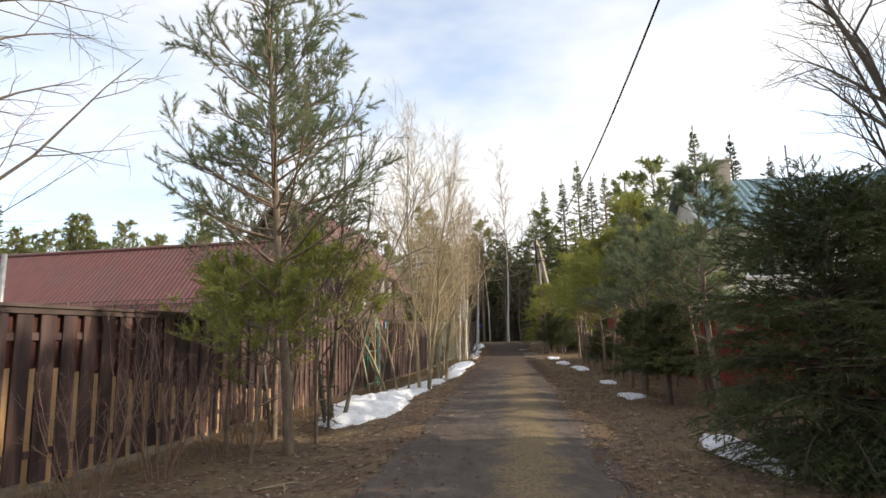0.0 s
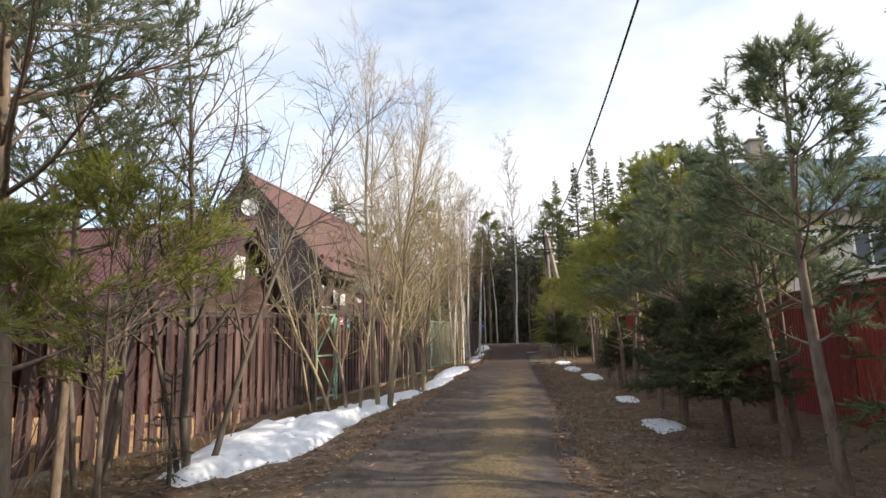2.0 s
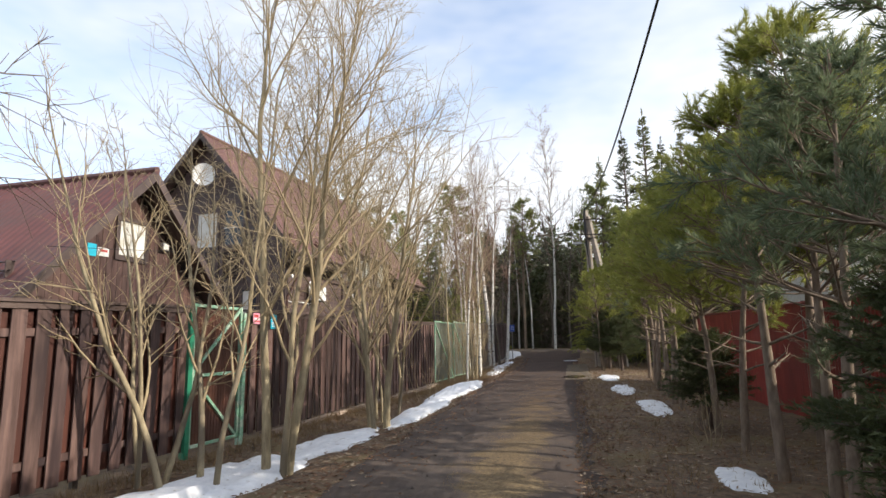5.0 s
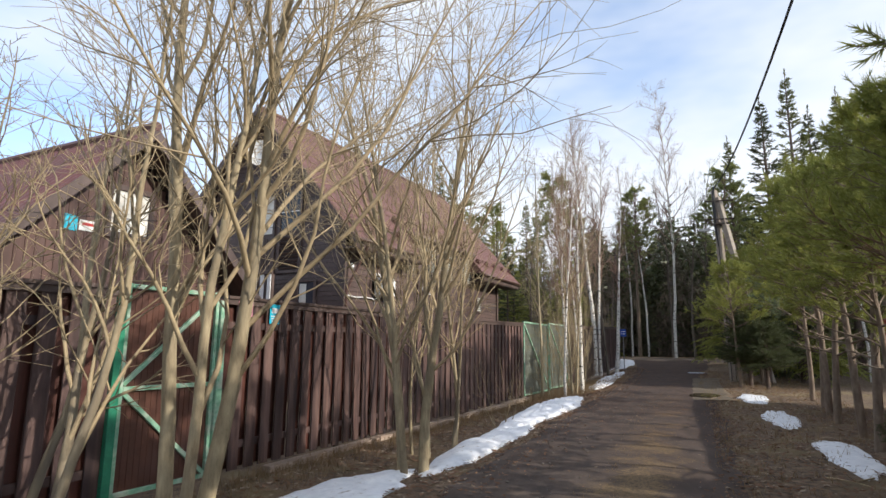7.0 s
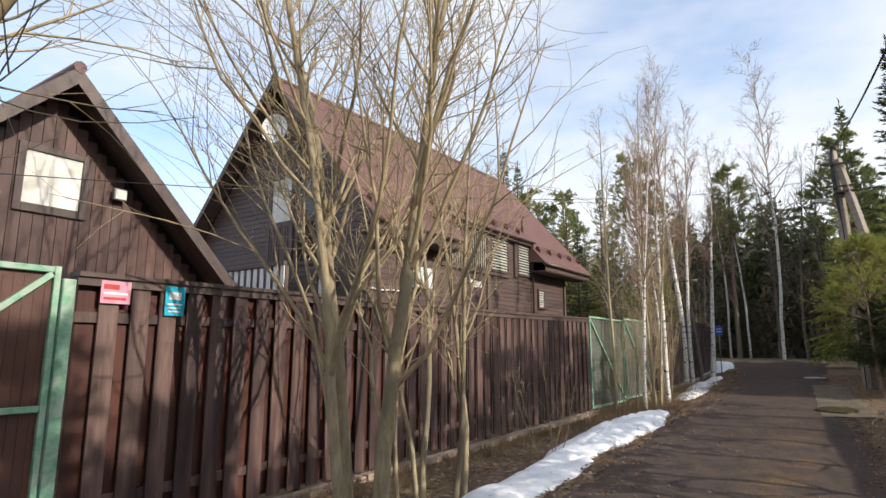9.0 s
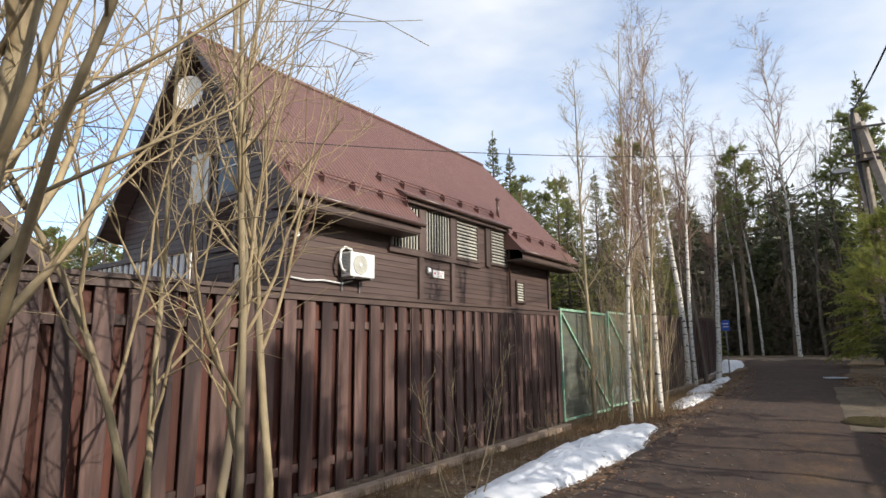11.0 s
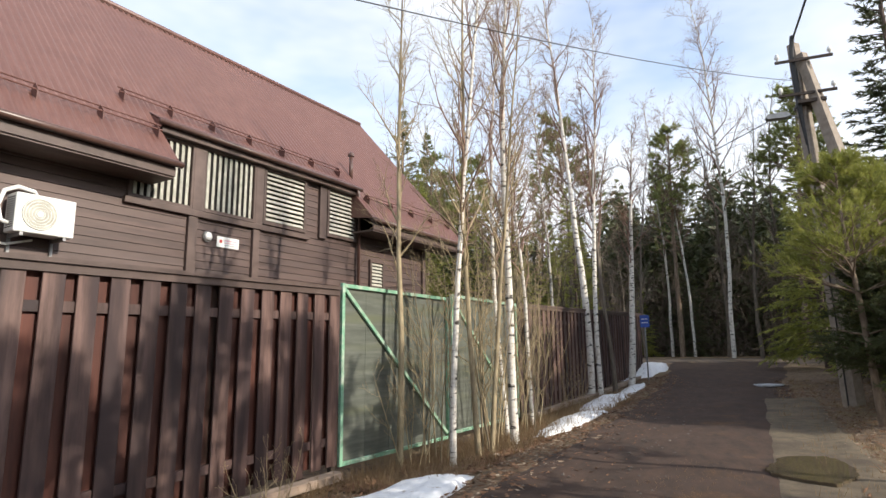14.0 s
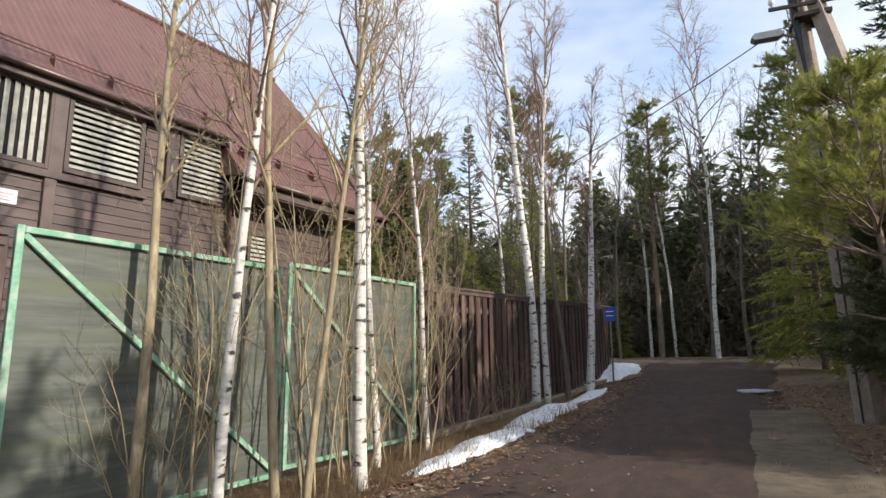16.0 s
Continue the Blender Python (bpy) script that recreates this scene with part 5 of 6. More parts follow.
def spruce(name, seed, h, r, m, label, reach, leaves=None, first=0.05, step=0.12, side=0.13, per_m=200, needle=0.034, width=0.0050, each=3, droop=-0.10, category="spruce", group="", power=0.85, bare_low=0):
    leaves = leaves or M_SPRUCE
    rng = random.Random(seed)
    t = thing(name, m, label, category, group)
    st, br = Shape(), Shape()
    path = limb(st, (0, 0, -0.15), (0, 0, 1), h + 0.15, r, 0.012, 10, 0.008, 0.02, rng, 9)
    part("trunk", st.mesh("trunk", M_BARK_SPRUCE, True), M_BARK_SPRUCE, t)
    shoots = [((path[0][-1][0], path[0][-1][1], h - 0.35), (0, 0, 1), 0.4)]
    z = h * first
    while z < h * 0.97:
        f = z / h
        prof = (1 - f) ** power
        for k in range(each):
            q, dd, r1 = along(path, f)
            L = max(0.12, reach * prof * rng.uniform(0.65, 1.12))
            az = rng.uniform(0, 6.28)
            d0 = unit((math.cos(az), math.sin(az), -0.15 + 0.75 * f + rng.uniform(-0.1, 0.1)))
            b1 = limb(br, q, d0, L, min(r1 * 0.35, 0.02), 0.004, 6, 0.04, droop * (1 - f) + 0.02, rng, 4)
            shoots.append((along(b1, 0.5)[0], b1[1][-2], L * 0.5))
            n = max(2, int(L / side))
            for j in range(n):
                f2 = 0.18 + 0.8 * (j + rng.random() * 0.6) / n
                q2, d2, r2 = along(b1, min(f2, 0.99))
                sx = (-d2[1], d2[0], 0) if j % 2 else (d2[1], -d2[0], 0)
                sw = unit((d2[0] * 0.75 + sx[0] * 0.8, d2[1] * 0.75 + sx[1] * 0.8, d2[2] - 0.22 + rng.uniform(-0.2, 0.2)))
                L2 = L * 0.40 * (1.15 - 0.8 * f2) * rng.uniform(0.7, 1.25) + 0.05
                shoots.append((q2, sw, L2))
                if L2 > side * 2.2:
                    for _ in range(2):
                        u = rng.uniform(0.3, 0.9) * L2
                        q3 = (q2[0] + sw[0] * u, q2[1] + sw[1] * u, q2[2] + sw[2] * u)
                        shoots.append((q3, side_of(sw, rng, 0.8), L2 * 0.35))
        z += step * rng.uniform(0.7, 1.3) * (1.0 if f < 0.8 else 0.7)
    part("branchwork", br.mesh("branchwork", M_BARK_SPRUCE, True), M_BARK_SPRUCE, t)["kind"] = "stuff"
    part("crown", needle_mesh("crown", shoots, seed, per_m, needle, width, 0.7, leaves), leaves, t, "dense short green needles")["kind"] = "stuff"
    return t


def at(x, y, rz=0.0, dz=0.0, sc=1.0):
    return pose(x, y, ground(x, y) + dz, 0, 0, rz) @ Matrix.Scale(sc, 4)


def again(ob, x, y, rz=0.0, sc=1.0):
    o = copy_thing(ob, at(x, y, rz))
    o.scale = (sc, sc, sc)
    return o


# pines and bare saplings by the near end of the plank fence
pine("pine", 11, 8.6, 0.085, at(-2.35, 9.0), "slender young pine with sparse blue-green needles", first=0.30, reach=2.5, whorl=0.42, each=6, per_m=150, lean=0.02, sub=7)
pine("pine", 14, 7.6, 0.055, at(-3.05, 10.6, 80), "thin young pine beside the plank fence", first=0.32, reach=2.0, whorl=0.42, each=5, per_m=150, sub=6)
pine("pine", 15, 2.6, 0.03, at(-2.75, 8.4, 10), "low bushy pine sapling by the fence", first=0.45, reach=1.5, whorl=0.26, each=6, leaves=M_PINE_YELLOW, per_m=150)
pine("pine", 17, 3.2, 0.035, at(-2.15, 9.9, 10), "low bushy pine sapling by the fence", first=0.50, reach=1.6, whorl=0.26, each=6, leaves=M_PINE_YELLOW, per_m=150)
pine("pine", 18, 2.9, 0.035, at(-3.45, 9.4, 70), "low bushy pine sapling by the fence", first=0.50, reach=1.4, whorl=0.26, each=6, leaves=M_PINE_YELLOW, per_m=150)
spruce("spruce", 16, 1.3, 0.03, at(-2.25, 11.4), "small dark spruce sapling at the verge", 0.6)
bare_tree("bare_sapling", 21, 6.2, 0.055, 4, 0.28, M_BARK_GREY, M_TWIG_GREY, "leafless grey-brown sapling clump by the fence", at(-2.35, 12.2), n1=15, n2=7, n3=4, reach=0.44, lift=0.03)
bare_tree("bare_sapling", 22, 5.6, 0.045, 3, 0.25, M_BARK_GREY, M_TWIG_GREY, "leafless grey-brown sapling clump by the fence", at(-3.1, 11.3), n1=15, n2=7, n3=4, reach=0.44, lift=0.03)
bare_tree("bare_tree", 23, 8.6, 0.12, 2, 0.16, M_BARK_GREY, M_TWIG_GREY, "leafless tree with long drooping branches", at(-5.0, 5.3), first=0.25, n1=17, n2=6, n3=3, reach=0.46, lift=0.0, angle=1.0)
bare_tree("bare_sapling", 24, 6.0, 0.04, 3, 0.20, M_BARK_WILLOW, M_TWIG_WILLOW, "leafless willow sapling by the garden gate", at(-2.15, 18.1), n1=9, n2=6, n3=3)
# willow clumps
WG = "willows along the fence"
bare_tree("willow", 31, 8.6, 0.075, 3, 0.14, M_BARK_WILLOW, M_TWIG_WILLOW, "leafless multi-stemmed willow with tan bark", at(-0.70, 18.5, 20), first=0.20, n1=20, n2=10, n3=6, reach=0.50, angle=0.58, ring=0.16, lift=0.08, thin=0.85, group=WG)
bare_tree("willow", 35, 6.0, 0.045, 3, 0.22, M_BARK_WILLOW, M_TWIG_WILLOW, "young leafless willow clump by the garden gate", at(-1.45, 17.8, 50), first=0.15, n1=11, n2=6, n3=3, reach=0.40, angle=0.5, ring=0.30, lift=0.08, group=WG)
bare_tree("willow", 32, 7.6, 0.070, 3, 0.10, M_BARK_WILLOW, M_TWIG_WILLOW, "leafless multi-stemmed willow with fan-shaped crown", at(-0.12, 22.2), first=0.15, n1=21, n2=9, n3=5, reach=0.46, angle=0.66, ring=0.15, lift=0.13, thin=0.85, group=WG)
bare_tree("willow", 33, 6.6, 0.045, 5, 0.14, M_BARK_WILLOW, M_TWIG_WILLOW, "leafless multi-stemmed willow against the fence", at(-0.38, 24.0, 15), first=0.22, n1=11, n2=6, n3=4, reach=0.36, angle=0.6, ring=0.36, thin=0.9, lift=0.09, group=WG)


def shrub(seed, h, stems, x, y, label, bark=None, lean=0.45):
    bark = bark or M_TWIG_WILLOW
    return bare_tree("shrub", seed, h, 0.010, stems, lean, bark, bark, label, at(x, y), first=0.25, n1=6, n2=3, n3=1, reach=0.35, ring=0.10, thin=0.45, category="shrub", group="bare shrubs on the verge")


for i, (x, y, h, st) in enumerate(((-3.9, 6.6, 1.9, 11), (-3.6, 7.6, 2.2, 12), (-3.35, 8.8, 1.7, 11), (-3.2, 9.8, 2.0, 11), (-2.9, 12.6, 1.8, 9), (-2.75, 14.0, 1.3, 6), (-2.5, 15.4, 1.1, 6),
                                   (0.15, 26.9, 1.75, 5), (-0.15, 31.4, 0.9, 6), (0.3, 33.9, 1.8, 7), (0.9, 36.0, 2.2, 8), (0.8, 37.2, 1.8, 7), (1.0, 39.4, 1.3, 6), (1.3, 41.0, 1.6, 6), (6.6, 12.0, 1.5, 7), (6.2, 9.6, 1.2, 6), (5.2, 20.0, 1.0, 5))):
    shrub(100 + i, h, st, x, y, "thin bare shrub with upright brown shoots", M_TWIG_BIRCH if i < 7 else None)

for i, (x, y, h) in enumerate(((0.45, 34.3, 4.2), (0.95, 35.1, 4.8), (0.65, 36.3, 4.0), (1.1, 37.3, 4.4), (0.75, 38.6, 3.6))):
    bare_tree("bare_sapling", 140 + i, h, 0.016, 5, 0.13, M_BARK_WILLOW, M_TWIG_WILLOW, "thin leafless willow shoots before the driveway gate", at(x, y), first=0.2, n1=9, n2=4, n3=2, reach=0.33, ring=0.14, thin=0.6, angle=0.55, group="thin saplings by the gate")
# birches by the driveway gate and beyond
BIRCH = "slender white-barked birch with bare fine twigs"
for sd, h, r, x, y, lean, bark in ((41, 8.4, 0.050, 0.10, 33.85, 0.03, M_BARK_WILLOW), (42, 9.2, 0.050, 0.82, 34.0, 0.05, M_BARK_BIRCH), (43, 9.0, 0.045, 1.02, 34.5, 0.06, M_BARK_WILLOW),
                                   (44, 9.8, 0.075, 1.27, 35.5, 0.03, M_BARK_BIRCH), (45, 8.0, 0.040, 1.12, 34.75, 0.10, M_BARK_WILLOW), (46, 9.0, 0.050, 0.80, 36.8, 0.05, M_BARK_BIRCH), (47, 8.5, 0.045, 1.0, 37.9, 0.06, M_BARK_BIRCH)):
    bare_tree("birch", sd, h, r, 1, lean, bark, M_TWIG_BIRCH if bark is M_BARK_BIRCH else M_TWIG_WILLOW, BIRCH if bark is M_BARK_BIRCH else "slender leafless sapling with greenish-brown bark", at(x, y), first=0.30, n1=26, n2=8, n3=5, reach=0.19, angle=0.55, group="birches by the driveway gate", toward=sd * 1.7, wander=0.025, thin=0.62, lift=0.06)
for sd, h, r, x, y, lean, tw in ((51, 12.5, 0.115, 1.44, 43.0, 0.03, 0.5), (52, 11.5, 0.080, 1.68, 43.2, 0.06, 3.6), (53, 9.5, 0.075, 1.98, 44.1, 0.05, 3.0), (54, 8.2, 0.110, 2.36, 44.9, 0.06, 0.3)):
    bare_tree("birch", sd, h, r, 1, lean, M_BARK_GREY if sd == 53 else M_BARK_BIRCH, M_TWIG_BIRCH, "grey-barked leafless tree among birches" if sd == 53 else "tall white-barked birch with bare reddish twigs", at(x, y), first=0.42, n1=28, n2=9, n3=6, reach=0.16, angle=0.6, toward=tw, wander=0.02, thin=0.8, lift=0.05, group="birches at the lane's end")

# the row along the right verge: dark spruces, then pines
spruce("spruce", 61, 2.85, 0.07, at(4.2, 6.4), "dense dark spruce overhanging the verge", 1.75, power=0.26, step=0.062, each=5, side=0.09, per_m=210, leaves=M_SPRUCE_NEAR)
spruce("spruce", 62, 3.2, 0.07, at(5.6, 6.9), "dense dark spruce overhanging the verge", 1.50, power=0.35, step=0.07, each=4, side=0.10, per_m=210, leaves=M_SPRUCE_NEAR)
sp = spruce("spruce", 63, 2.05, 0.065, at(4.6, 12.3), "dark spruce trimmed into a low round crown", 1.10, first=0.36, droop=-0.03, power=0.40, step=0.042, each=5, side=0.075, per_m=200, needle=0.042, leaves=M_SPRUCE_NEAR)
again(sp, 4.75, 14.3, 130, 0.95)
again(sp, 5.75, 21.6, 200, 0.8)
PINE_ROW = "roadside pine with a bare trunk and flat crown"
PG = "pines along the lane"
pa = pine("pine", 71, 4.2, 0.070, at(4.6, 10.0), PINE_ROW, first=0.46, reach=1.4, whorl=0.33, each=5, per_m=170, needle=0.095, group=PG, lean=0.10, sub=6)
pb = pine("pine", 72, 4.4, 0.065, at(4.70, 14.1), PINE_ROW, first=0.44, reach=1.4, whorl=0.33, each=5, per_m=170, needle=0.095, group=PG, lean=0.08, sub=6)
pc = pine("pine", 73, 4.7, 0.070, at(5.3, 17.9), PINE_ROW, first=0.40, reach=1.7, whorl=0.32, each=6, leaves=M_PINE_YELLOW, per_m=210, group=PG, lean=0.06, sub=6)
for ob, x, y, rz, sc in ((pb, 4.95, 15.9, 70, 0.92), (pb, 5.0, 11.7, 200, 0.85), (pa, 5.6, 12.6, 120, 0.82), (pa, 5.2, 16.7, 300, 0.9), (pc, 6.6, 18.6, 40, 1.28), (pc, 6.9, 20.3, 310, 1.22), (pc, 5.5, 19.5, 250, 0.90), (pc, 5.65, 20.9, 90, 0.88), (pc, 5.95, 22.6, 150, 0.86), (pc, 6.0, 24.0, 10, 0.84), (pc, 6.15, 25.2, 210, 1.10), (pc, 6.45, 26.6, 20, 1.08),
                         (pc, 6.6, 28.4, 250, 1.12), (pc, 6.95, 30.0, 130, 1.14), (pc, 7.3, 31.6, 200, 1.14), (pb, 7.5, 33.2, 300, 1.1), (pc, 6.55, 37.6, 25, 0.95), (sp, 6.95, 38.1, 25, 1.25), (pc, 7.5, 38.9, 95, 0.95), (sp, 7.9, 39.6, 95, 1.35), (sp, 7.3, 37.2, 160, 1.1), (pc, 8.2, 43.8, 25, 1.2), (pc, 6.3, 14.5, 100, 0.88), (pa, 6.4, 16.6, 260, 0.9)):
    again(ob, x, y, rz, sc)
bare_tree("bare_tree", 75, 8.6, 0.15, 3, 0.50, M_BARK_GREY, M_TWIG_GREY, "large leafless tree with dark spreading limbs", at(7.5, 8.3), first=0.3, n1=15, n2=9, n3=5, reach=0.45, thin=1.2)

# unseen trees beside and behind the walker, added to shade the near fence
for ob, x, y, rz, sc in ((sp, 5.2, 4.0, 40, 1.5), (sp, 4.8, 1.2, 100, 1.6), (sp, 4.5, -1.8, 220, 1.6), (pa, 7.4, 4.9, 10, 1.5), (pa, 7.2, 2.4, 140, 1.5), (pb, 8.6, 6.2, 60, 1.7), (pb, 6.6, -0.4, 90, 1.5), (pa, 5.0, -5.0, 300, 1.1)):
    again(ob, x, y, rz, sc)

# taller conifers, coloured as sunlit or as dark, behind the fences and at the end of the lane
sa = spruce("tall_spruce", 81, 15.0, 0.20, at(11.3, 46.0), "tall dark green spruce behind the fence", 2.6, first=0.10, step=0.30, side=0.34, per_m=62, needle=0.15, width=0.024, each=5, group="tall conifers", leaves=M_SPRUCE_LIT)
sb = spruce("tall_spruce", 82, 13.0, 0.18, at(9.4, 43.8), "tall dark green spruce behind the fence", 2.3, first=0.06, step=0.28, side=0.34, per_m=62, needle=0.15, width=0.024, each=5, group="tall conifers")
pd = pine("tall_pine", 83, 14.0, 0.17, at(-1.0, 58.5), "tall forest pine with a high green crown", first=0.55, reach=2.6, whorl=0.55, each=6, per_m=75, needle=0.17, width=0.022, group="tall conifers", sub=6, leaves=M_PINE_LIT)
se = spruce("tall_spruce", 84, 9.5, 0.14, at(9.4, 41.0), "yellow-green spruce beside the utility pole", 2.4, first=0.10, step=0.20, side=0.25, per_m=80, needle=0.10, width=0.014, each=5, group="tall conifers", leaves=M_PINE_YELLOW)
ba = bare_tree("forest_birch", 85, 15.0, 0.085, 1, 0.04, M_BARK_BIRCH, M_TWIG_BIRCH, "tall forest birch with bare crown", at(3.5, 61.0), first=0.36, n1=34, n2=9, n3=6, reach=0.17, group="bare forest trees", thin=0.95, lift=0.06)
bb = bare_tree("forest_aspen", 86, 13.0, 0.11, 1, 0.05, M_BARK_GREY, M_TWIG_GREY, "grey-trunked leafless forest tree", at(6.2, 60.0), first=0.22, n1=30, n2=8, n3=5, reach=0.19, group="bare forest trees", thin=1.1)
bc = bare_tree("forest_alder", 87, 7.0, 0.05, 5, 0.25, M_BARK_GREY, M_TWIG_GREY, "leafless grey-brown forest undergrowth clump", at(0.5, 60.5), first=0.15, n1=12, n2=5, n3=3, reach=0.26, group="bare forest trees", thin=2.0)
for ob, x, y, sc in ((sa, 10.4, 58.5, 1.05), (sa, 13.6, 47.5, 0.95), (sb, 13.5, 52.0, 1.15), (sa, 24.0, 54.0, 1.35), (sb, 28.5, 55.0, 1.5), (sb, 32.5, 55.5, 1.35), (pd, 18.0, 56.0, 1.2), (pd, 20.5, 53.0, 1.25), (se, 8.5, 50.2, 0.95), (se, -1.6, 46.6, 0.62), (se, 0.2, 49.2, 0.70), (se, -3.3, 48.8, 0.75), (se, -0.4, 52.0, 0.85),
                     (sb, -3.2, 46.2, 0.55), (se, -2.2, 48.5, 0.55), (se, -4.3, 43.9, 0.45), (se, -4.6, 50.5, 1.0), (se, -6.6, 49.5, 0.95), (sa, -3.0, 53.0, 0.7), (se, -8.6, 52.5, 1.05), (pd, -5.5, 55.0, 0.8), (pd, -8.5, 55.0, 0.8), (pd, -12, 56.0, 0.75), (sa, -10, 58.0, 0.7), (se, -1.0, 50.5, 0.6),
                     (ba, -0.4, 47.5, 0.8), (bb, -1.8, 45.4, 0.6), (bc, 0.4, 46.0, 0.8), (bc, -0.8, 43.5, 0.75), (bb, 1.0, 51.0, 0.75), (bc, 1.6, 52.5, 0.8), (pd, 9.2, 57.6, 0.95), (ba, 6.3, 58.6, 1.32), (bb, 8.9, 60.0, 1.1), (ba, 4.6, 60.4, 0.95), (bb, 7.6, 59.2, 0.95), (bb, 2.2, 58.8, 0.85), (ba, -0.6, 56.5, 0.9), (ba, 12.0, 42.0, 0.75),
                     # the five pd here stand out of view, added to cast shade on the fence
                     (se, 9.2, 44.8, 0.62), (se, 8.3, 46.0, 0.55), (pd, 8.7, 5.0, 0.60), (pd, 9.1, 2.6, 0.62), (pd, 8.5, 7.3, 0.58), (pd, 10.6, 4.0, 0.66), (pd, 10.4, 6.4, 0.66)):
    again(ob, x, y, (x * 57 + y * 31) % 360, sc)
rng = random.Random(5)
for row, (y0, n) in enumerate(((61.0, 26), (64.5, 32), (68.0, 38), (72.0, 40), (77.0, 40), (83.0, 40))):
    for i in range(n):
        x = -40 + 92 * (i + rng.random() * 0.9) / n
        ob = rng.choice((bb, bb, bc, bc, bb, pd, ba) if row < 2 else (sa, pd, pd, bb, bb, bb, ba))
        again(ob, x, y0 + rng.uniform(-1.2, 1.6) - 0.05 * (x - 5), rng.uniform(0, 360), rng.uniform(0.62, 0.92))
for i in range(46):      # undergrowth at the forest edge
    x = -30 + 70 * (i + rng.random()) / 46
    again(rng.choice((bc, bc, se, sb)), x, 60.2 + rng.uniform(0, 7) - 0.05 * (x - 5), rng.uniform(0, 360), rng.uniform(0.4, 0.7))
for i in range(12):      # undergrowth behind the far fence
    again(rng.choice((bc, bb, se)), -4.5 + rng.uniform(0, 5) + i * 0.12, 44 + i * 1.0, rng.uniform(0, 360), rng.uniform(0.35, 0.6))
for i in range(64):      # woods behind the barn
    x = -75 + 66 * (i + rng.random()) / 64
    again(rng.choice((pd, pd, se, pd, sa)), x, 56 + rng.uniform(-3, 10), rng.uniform(0, 360), rng.uniform(0.78, 1.02))
for i in range(16):      # woods beyond the pale house
    again(rng.choice((pd, sa, sb, bb)), 36 + rng.uniform(0, 24), 18 + i * 2.6, rng.uniform(0, 360), rng.uniform(0.36, 0.52))
for i in range(14):      # trees behind the walker, across the lane's other end
    again(rng.choice((pd, sb, bb)), -30 + i * 5 + rng.uniform(-1.5, 1.5), -22 - rng.uniform(0, 8), rng.uniform(0, 360), rng.uniform(0.7, 1.0))


def far_woods(name, count, seed, material, wide, tall, label, upright, xs=(-75, 85), ys=(66, 100), mean=9.0):
    """The depth of the forest: countless twigs or sprays, too far to tell apart."""
    rs = np.random.RandomState(seed)
    x, y = rs.uniform(*xs, count), rs.uniform(*ys, count)
    y = y - 0.05 * (x - 5)
    top = mean + 2.5 * np.sin(x * 0.31) + 1.6 * np.sin(x * 0.83 + 1) + 1.2 * np.sin(x * 2.1)
    z = 1.1 + top * rs.rand(count) ** 1.25
    c = np.stack([x, y, z], 1)
    d = rs.randn(count, 3) * np.array([1, 1, upright])
    d /= np.linalg.norm(d, axis=1)[:, None]
    s_ = np.cross(d, rs.randn(count, 3))
    s_ /= np.linalg.norm(s_, axis=1)[:, None]
    L = tall * (0.5 + rs.rand(count, 1))
    v = np.stack([c - s_ * wide, c + s_ * wide, c + d * L], 1).reshape(-1, 3)
    me = bpy.data.meshes.new(name)
    me.from_pydata(v.tolist(), [], [(i, i + 1, i + 2) for i in range(0, 3 * count, 3)])
    me.materials.append(material)
    return tagged(part(name, me, material), label, "woods", kind="stuff")


far_woods("near_foliage", 115000, 3, M_SPRUCE, 0.12, 0.5, "dark conifer undergrowth inside the forest edge", 0.6, (-32, 45), (62.5, 70), 7.0)
far_woods("near_twigs", 45000, 4, M_TWIG_GREY, 0.014, 1.3, "brown tangle of bare undergrowth at the forest edge", 2.0, (-32, 45), (60.8, 66), 3.6)
far_woods("far_twigs", 85000, 1, M_TWIG_GREY, 0.05, 1.6, "grey-brown tangle of bare twigs deep in the forest", 2.5)
far_woods("far_foliage", 110000, 2, M_SPRUCE, 0.20, 0.55, "dark conifer sprays deep in the forest", 0.6)

# ---------------------------------------------------------------- litter and grass
def scatter_leaves(name, count, seed, where, size, material, label):
    rs = random.Random(seed)
    sh = Shape()
    for _ in range(count):
        x, y = where(rs)
        z = ground(x, y) + 0.012 + rs.random() * 0.015
        a, s_ = rs.uniform(0, 6.28), size * rs.uniform(0.5, 1.3)
        c, d = math.cos(a) * s_, math.sin(a) * s_
        t1, t2 = rs.uniform(-0.5, 0.9) * s_, rs.uniform(-0.5, 0.9) * s_
        sh.poly((x - c, y - d, z + t1 * 0.4), (x + d * 0.45, y - c * 0.45, z), (x + c, y + d, z + t2 * 0.6), (x - d * 0.45, y + c * 0.45, z + 0.006))
    return tagged(part(name, sh.mesh(name, material), material), label, "leaves", kind="stuff")


def left_verge(rs):
    y = rs.uniform(3, 48)
    b = P0.x + (y - P0.y) * 0.175
    return b + 0.1 + (road_left(y) + 0.35 - b) * rs.random() ** 0.9, y


def right_verge(rs):
    y = rs.uniform(3, 46)
    return road_right(y) - 0.35 + rs.random() ** 1.2 * 3.6, y


def on_road(rs):
    y = rs.uniform(3, 45)
    return road_left(y) + (road_right(y) - road_left(y)) * rs.random(), y


def crown_of_road(rs):
    y = rs.uniform(2.5, 34)
    return strip(y, min(0.82, max(0.44, rs.gauss(0.61, 0.075)))), y


def road_edges(rs):
    y = rs.uniform(3, 47)
    return (road_left(y) + rs.gauss(0.1, 0.28)) if rs.random() < 0.6 else (road_right(y) + rs.gauss(-0.1, 0.3)), y


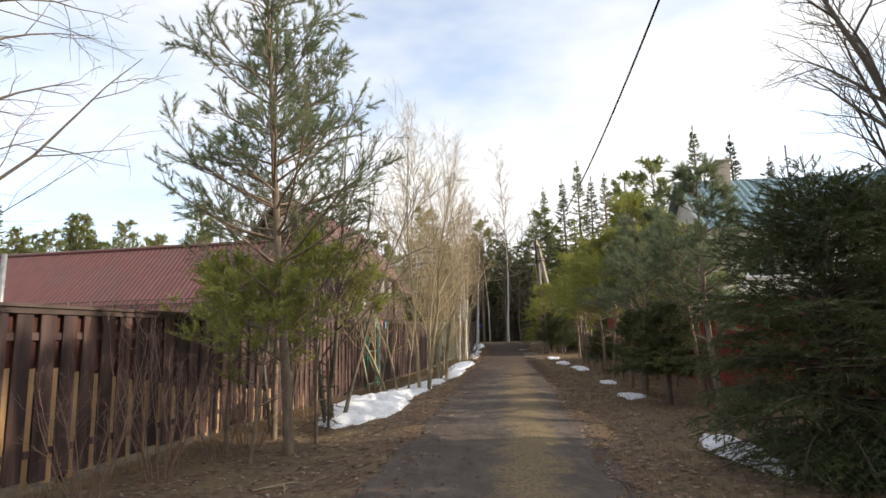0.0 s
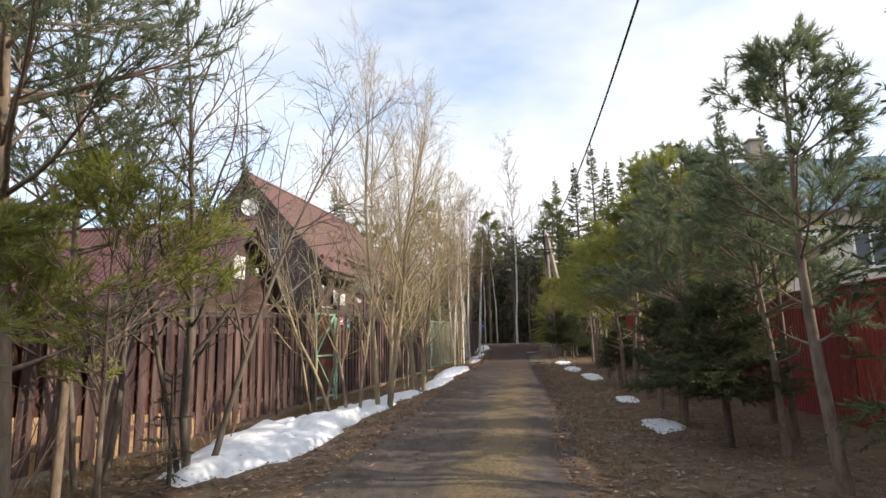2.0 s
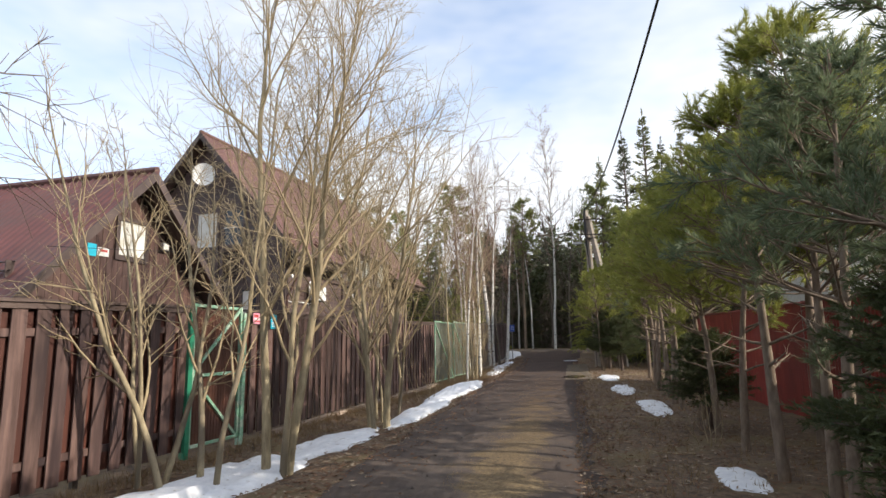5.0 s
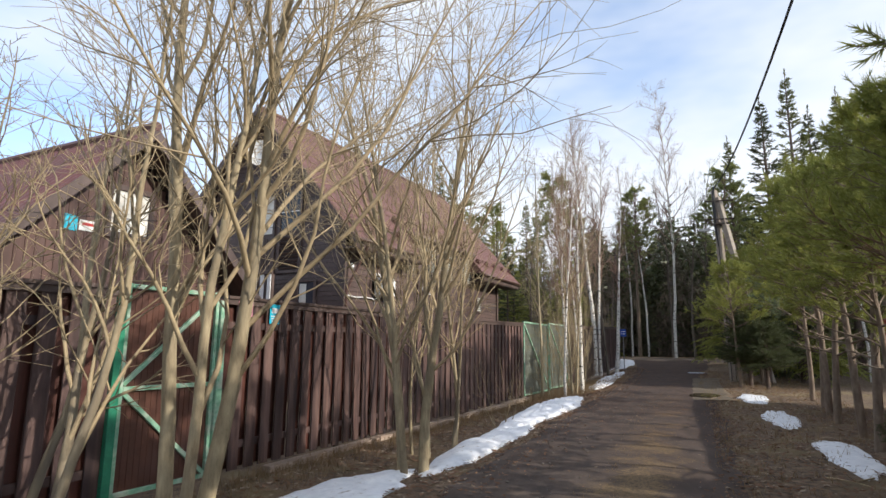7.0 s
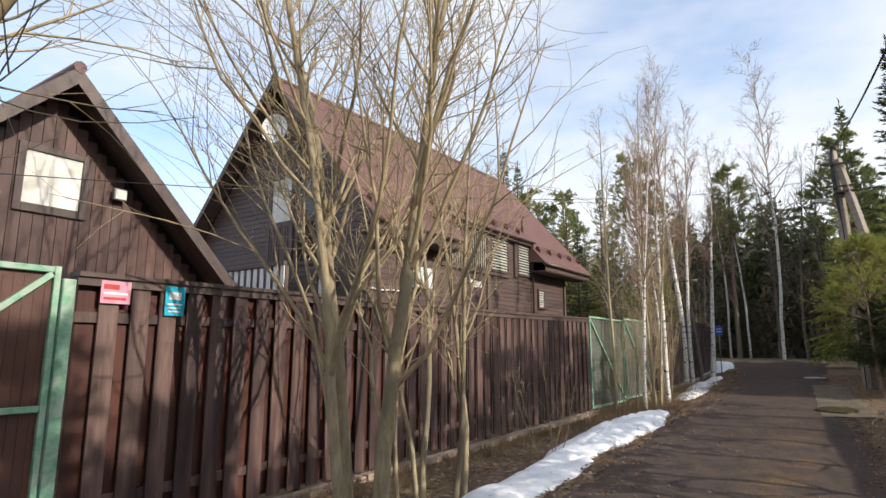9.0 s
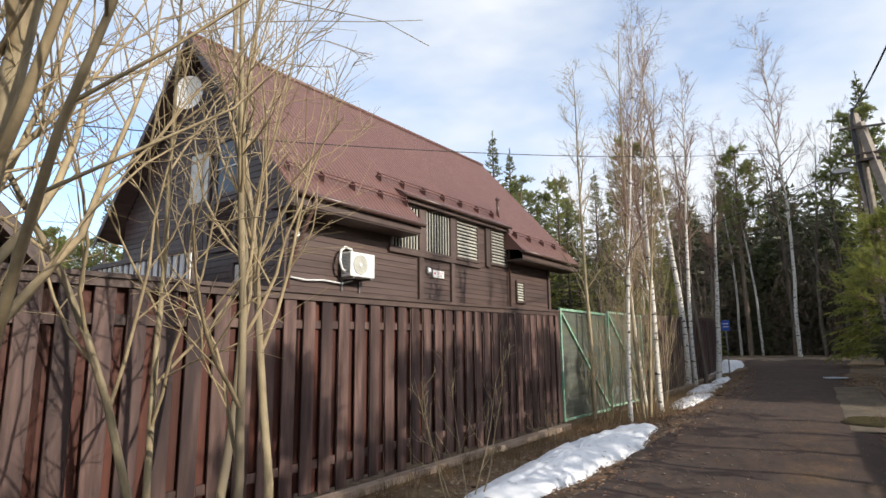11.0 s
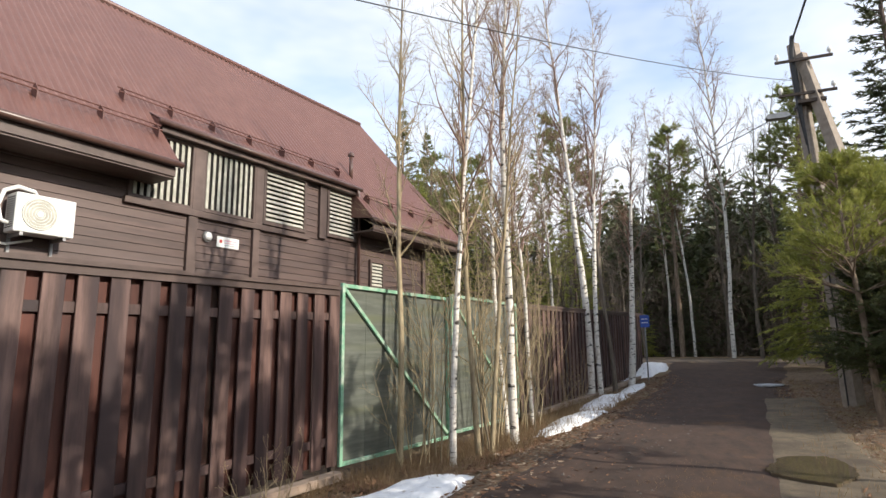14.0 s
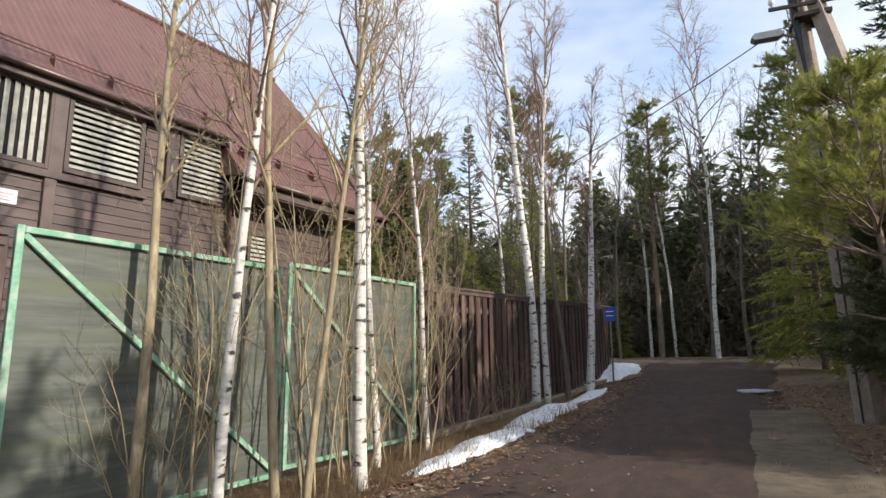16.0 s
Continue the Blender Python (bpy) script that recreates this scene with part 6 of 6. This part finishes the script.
scatter_leaves("fallen_leaves", 6500, 11, road_edges, 0.038, M_LEAF, "brown leaves gathered along the road edges")
scatter_leaves("fallen_leaves", 15000, 1, left_verge, 0.04, M_LEAF, "brown fallen leaves on the fence verge")
scatter_leaves("pale_leaves", 6000, 2, left_verge, 0.04, M_LEAF_PALE, "pale dry fallen leaves on the fence verge")
scatter_leaves("fallen_leaves", 13000, 3, right_verge, 0.04, M_LEAF, "brown fallen leaves under the roadside trees")
scatter_leaves("pale_leaves", 5500, 4, right_verge, 0.04, M_LEAF_PALE, "pale dry leaves under the roadside trees")
scatter_leaves("fallen_leaves", 1800, 5, on_road, 0.028, M_LEAF, "scattered brown leaves on the dirt road")
scatter_leaves("pale_leaves", 2600, 6, crown_of_road, 0.025, M_LEAF_PALE, "bits of straw on the grass strip")


def grass(name, count, seed, where, h, material, label, flat=0.6):
    rs = random.Random(seed)
    sh = Shape()
    for _ in range(count):
        x0, y0 = where(rs)
        for _k in range(5):
            x, y = x0 + rs.gauss(0, 0.04), y0 + rs.gauss(0, 0.04)
            z = ground(x, y)
            a, L = rs.uniform(0, 6.28), h * rs.uniform(0.5, 1.3)
            lx, ly = math.cos(a) * L * flat * rs.random(), math.sin(a) * L * flat * rs.random()
            w = 0.004
            sh.poly((x - w, y, z), (x + w, y, z), (x + lx, y + ly, z + L * rs.uniform(0.3, 1.0)))
    return tagged(part(name, sh.mesh(name, material), material), label, "grass", kind="stuff")


def fence_foot(rs):
    y = rs.uniform(5, 44)
    return P0.x + (y - P0.y) * 0.175 + 0.15 + abs(rs.gauss(0, 0.35)), y


def gate_foot(rs):
    y = rs.uniform(32.5, 41)
    return P0.x + (y - P0.y) * 0.175 + 0.15 + rs.random() * 1.5, y


grass("dry_grass", 2200, 1, fence_foot, 0.22, M_DRYGRASS, "dry straw-coloured grass at the fence foot")
grass("dry_grass", 1800, 2, right_verge, 0.14, M_DRYGRASS, "dry straw-coloured grass under the trees")
grass("dry_grass", 5200, 3, crown_of_road, 0.065, M_DRYGRASS, "short dry grass on the road's crown", 1.0)
scatter_leaves("fallen_leaves", 14000, 7, gate_foot, 0.055, M_LEAF, "heaped brown leaves in the ditch by the gate")
scatter_leaves("pale_leaves", 1100, 8, gate_foot, 0.05, M_LEAF_PALE, "pale dry leaves in the ditch by the gate")
grass("dry_grass", 1100, 4, gate_foot, 0.30, M_DRYGRASS, "long dry grass before the driveway gate", 0.9)
rs_ = random.Random(9)
for i in range(16):      # fallen sticks
    x, y = (left_verge if i % 2 else right_verge)(rs_)
    L, a = rs_.uniform(0.5, 1.3), rs_.uniform(0, 6.28)
    sh = Shape()
    limb(sh, (0, 0, 0.02), unit((math.cos(a), math.sin(a), 0.05)), L, 0.012, 0.004, 5, 0.12, 0.0, rs_, 5)
    tagged(part("fallen_stick", sh.mesh("fallen_stick", M_TWIG_WILLOW, True), M_TWIG_WILLOW, m=at(x, y)), "dry fallen stick on the verge", "stick", group="fallen sticks")



def stones(name, count, seed, where, label):
    rs = random.Random(seed)
    sh = Shape()
    for _ in range(count):
        x, y = where(rs)
        z, r = ground(x, y) + 0.028, 0.006 + 0.022 * rs.random() ** 3
        k = len(sh.v)
        sh.v += [(x + r * rs.uniform(0.7, 1.3) * cx, y + r * rs.uniform(0.7, 1.3) * cy, z + r * cz * 0.7) for cx, cy, cz in ((1, 0, 0), (0, 1, 0), (-1, 0, 0), (0, -1, 0), (0.1, 0.1, 0.9), (0, 0, -0.8))]
        sh.f += [tuple(k + i for i in q) for q in ((0, 1, 4), (1, 2, 4), (2, 3, 4), (3, 0, 4), (1, 0, 5), (2, 1, 5), (3, 2, 5), (0, 3, 5))]
    return tagged(part(name, sh.mesh(name, M_STONE), M_STONE), label, "stones", kind="stuff")


sh = Shape().tube([(0, 0, -0.05), (0, 0, -0.03), (0.005, 0, 0.02), (0.01, 0.004, 0.06), (0.012, 0.005, 0.075)], [0.05, 0.082, 0.09, 0.06, 0.015], 11)
tagged(part("stone", sh.mesh("stone", M_BOARDWHITE, True), M_BOARDWHITE, m=at(1.55, 37.28, 20, 0.02)), "small white rounded stone lying in the ditch", "stone")
stones("road_stones", 2200, 3, on_road, "small grey stones pressed into the dirt road")

for run in FENCE_RUNS:
    plank_fence(*run)
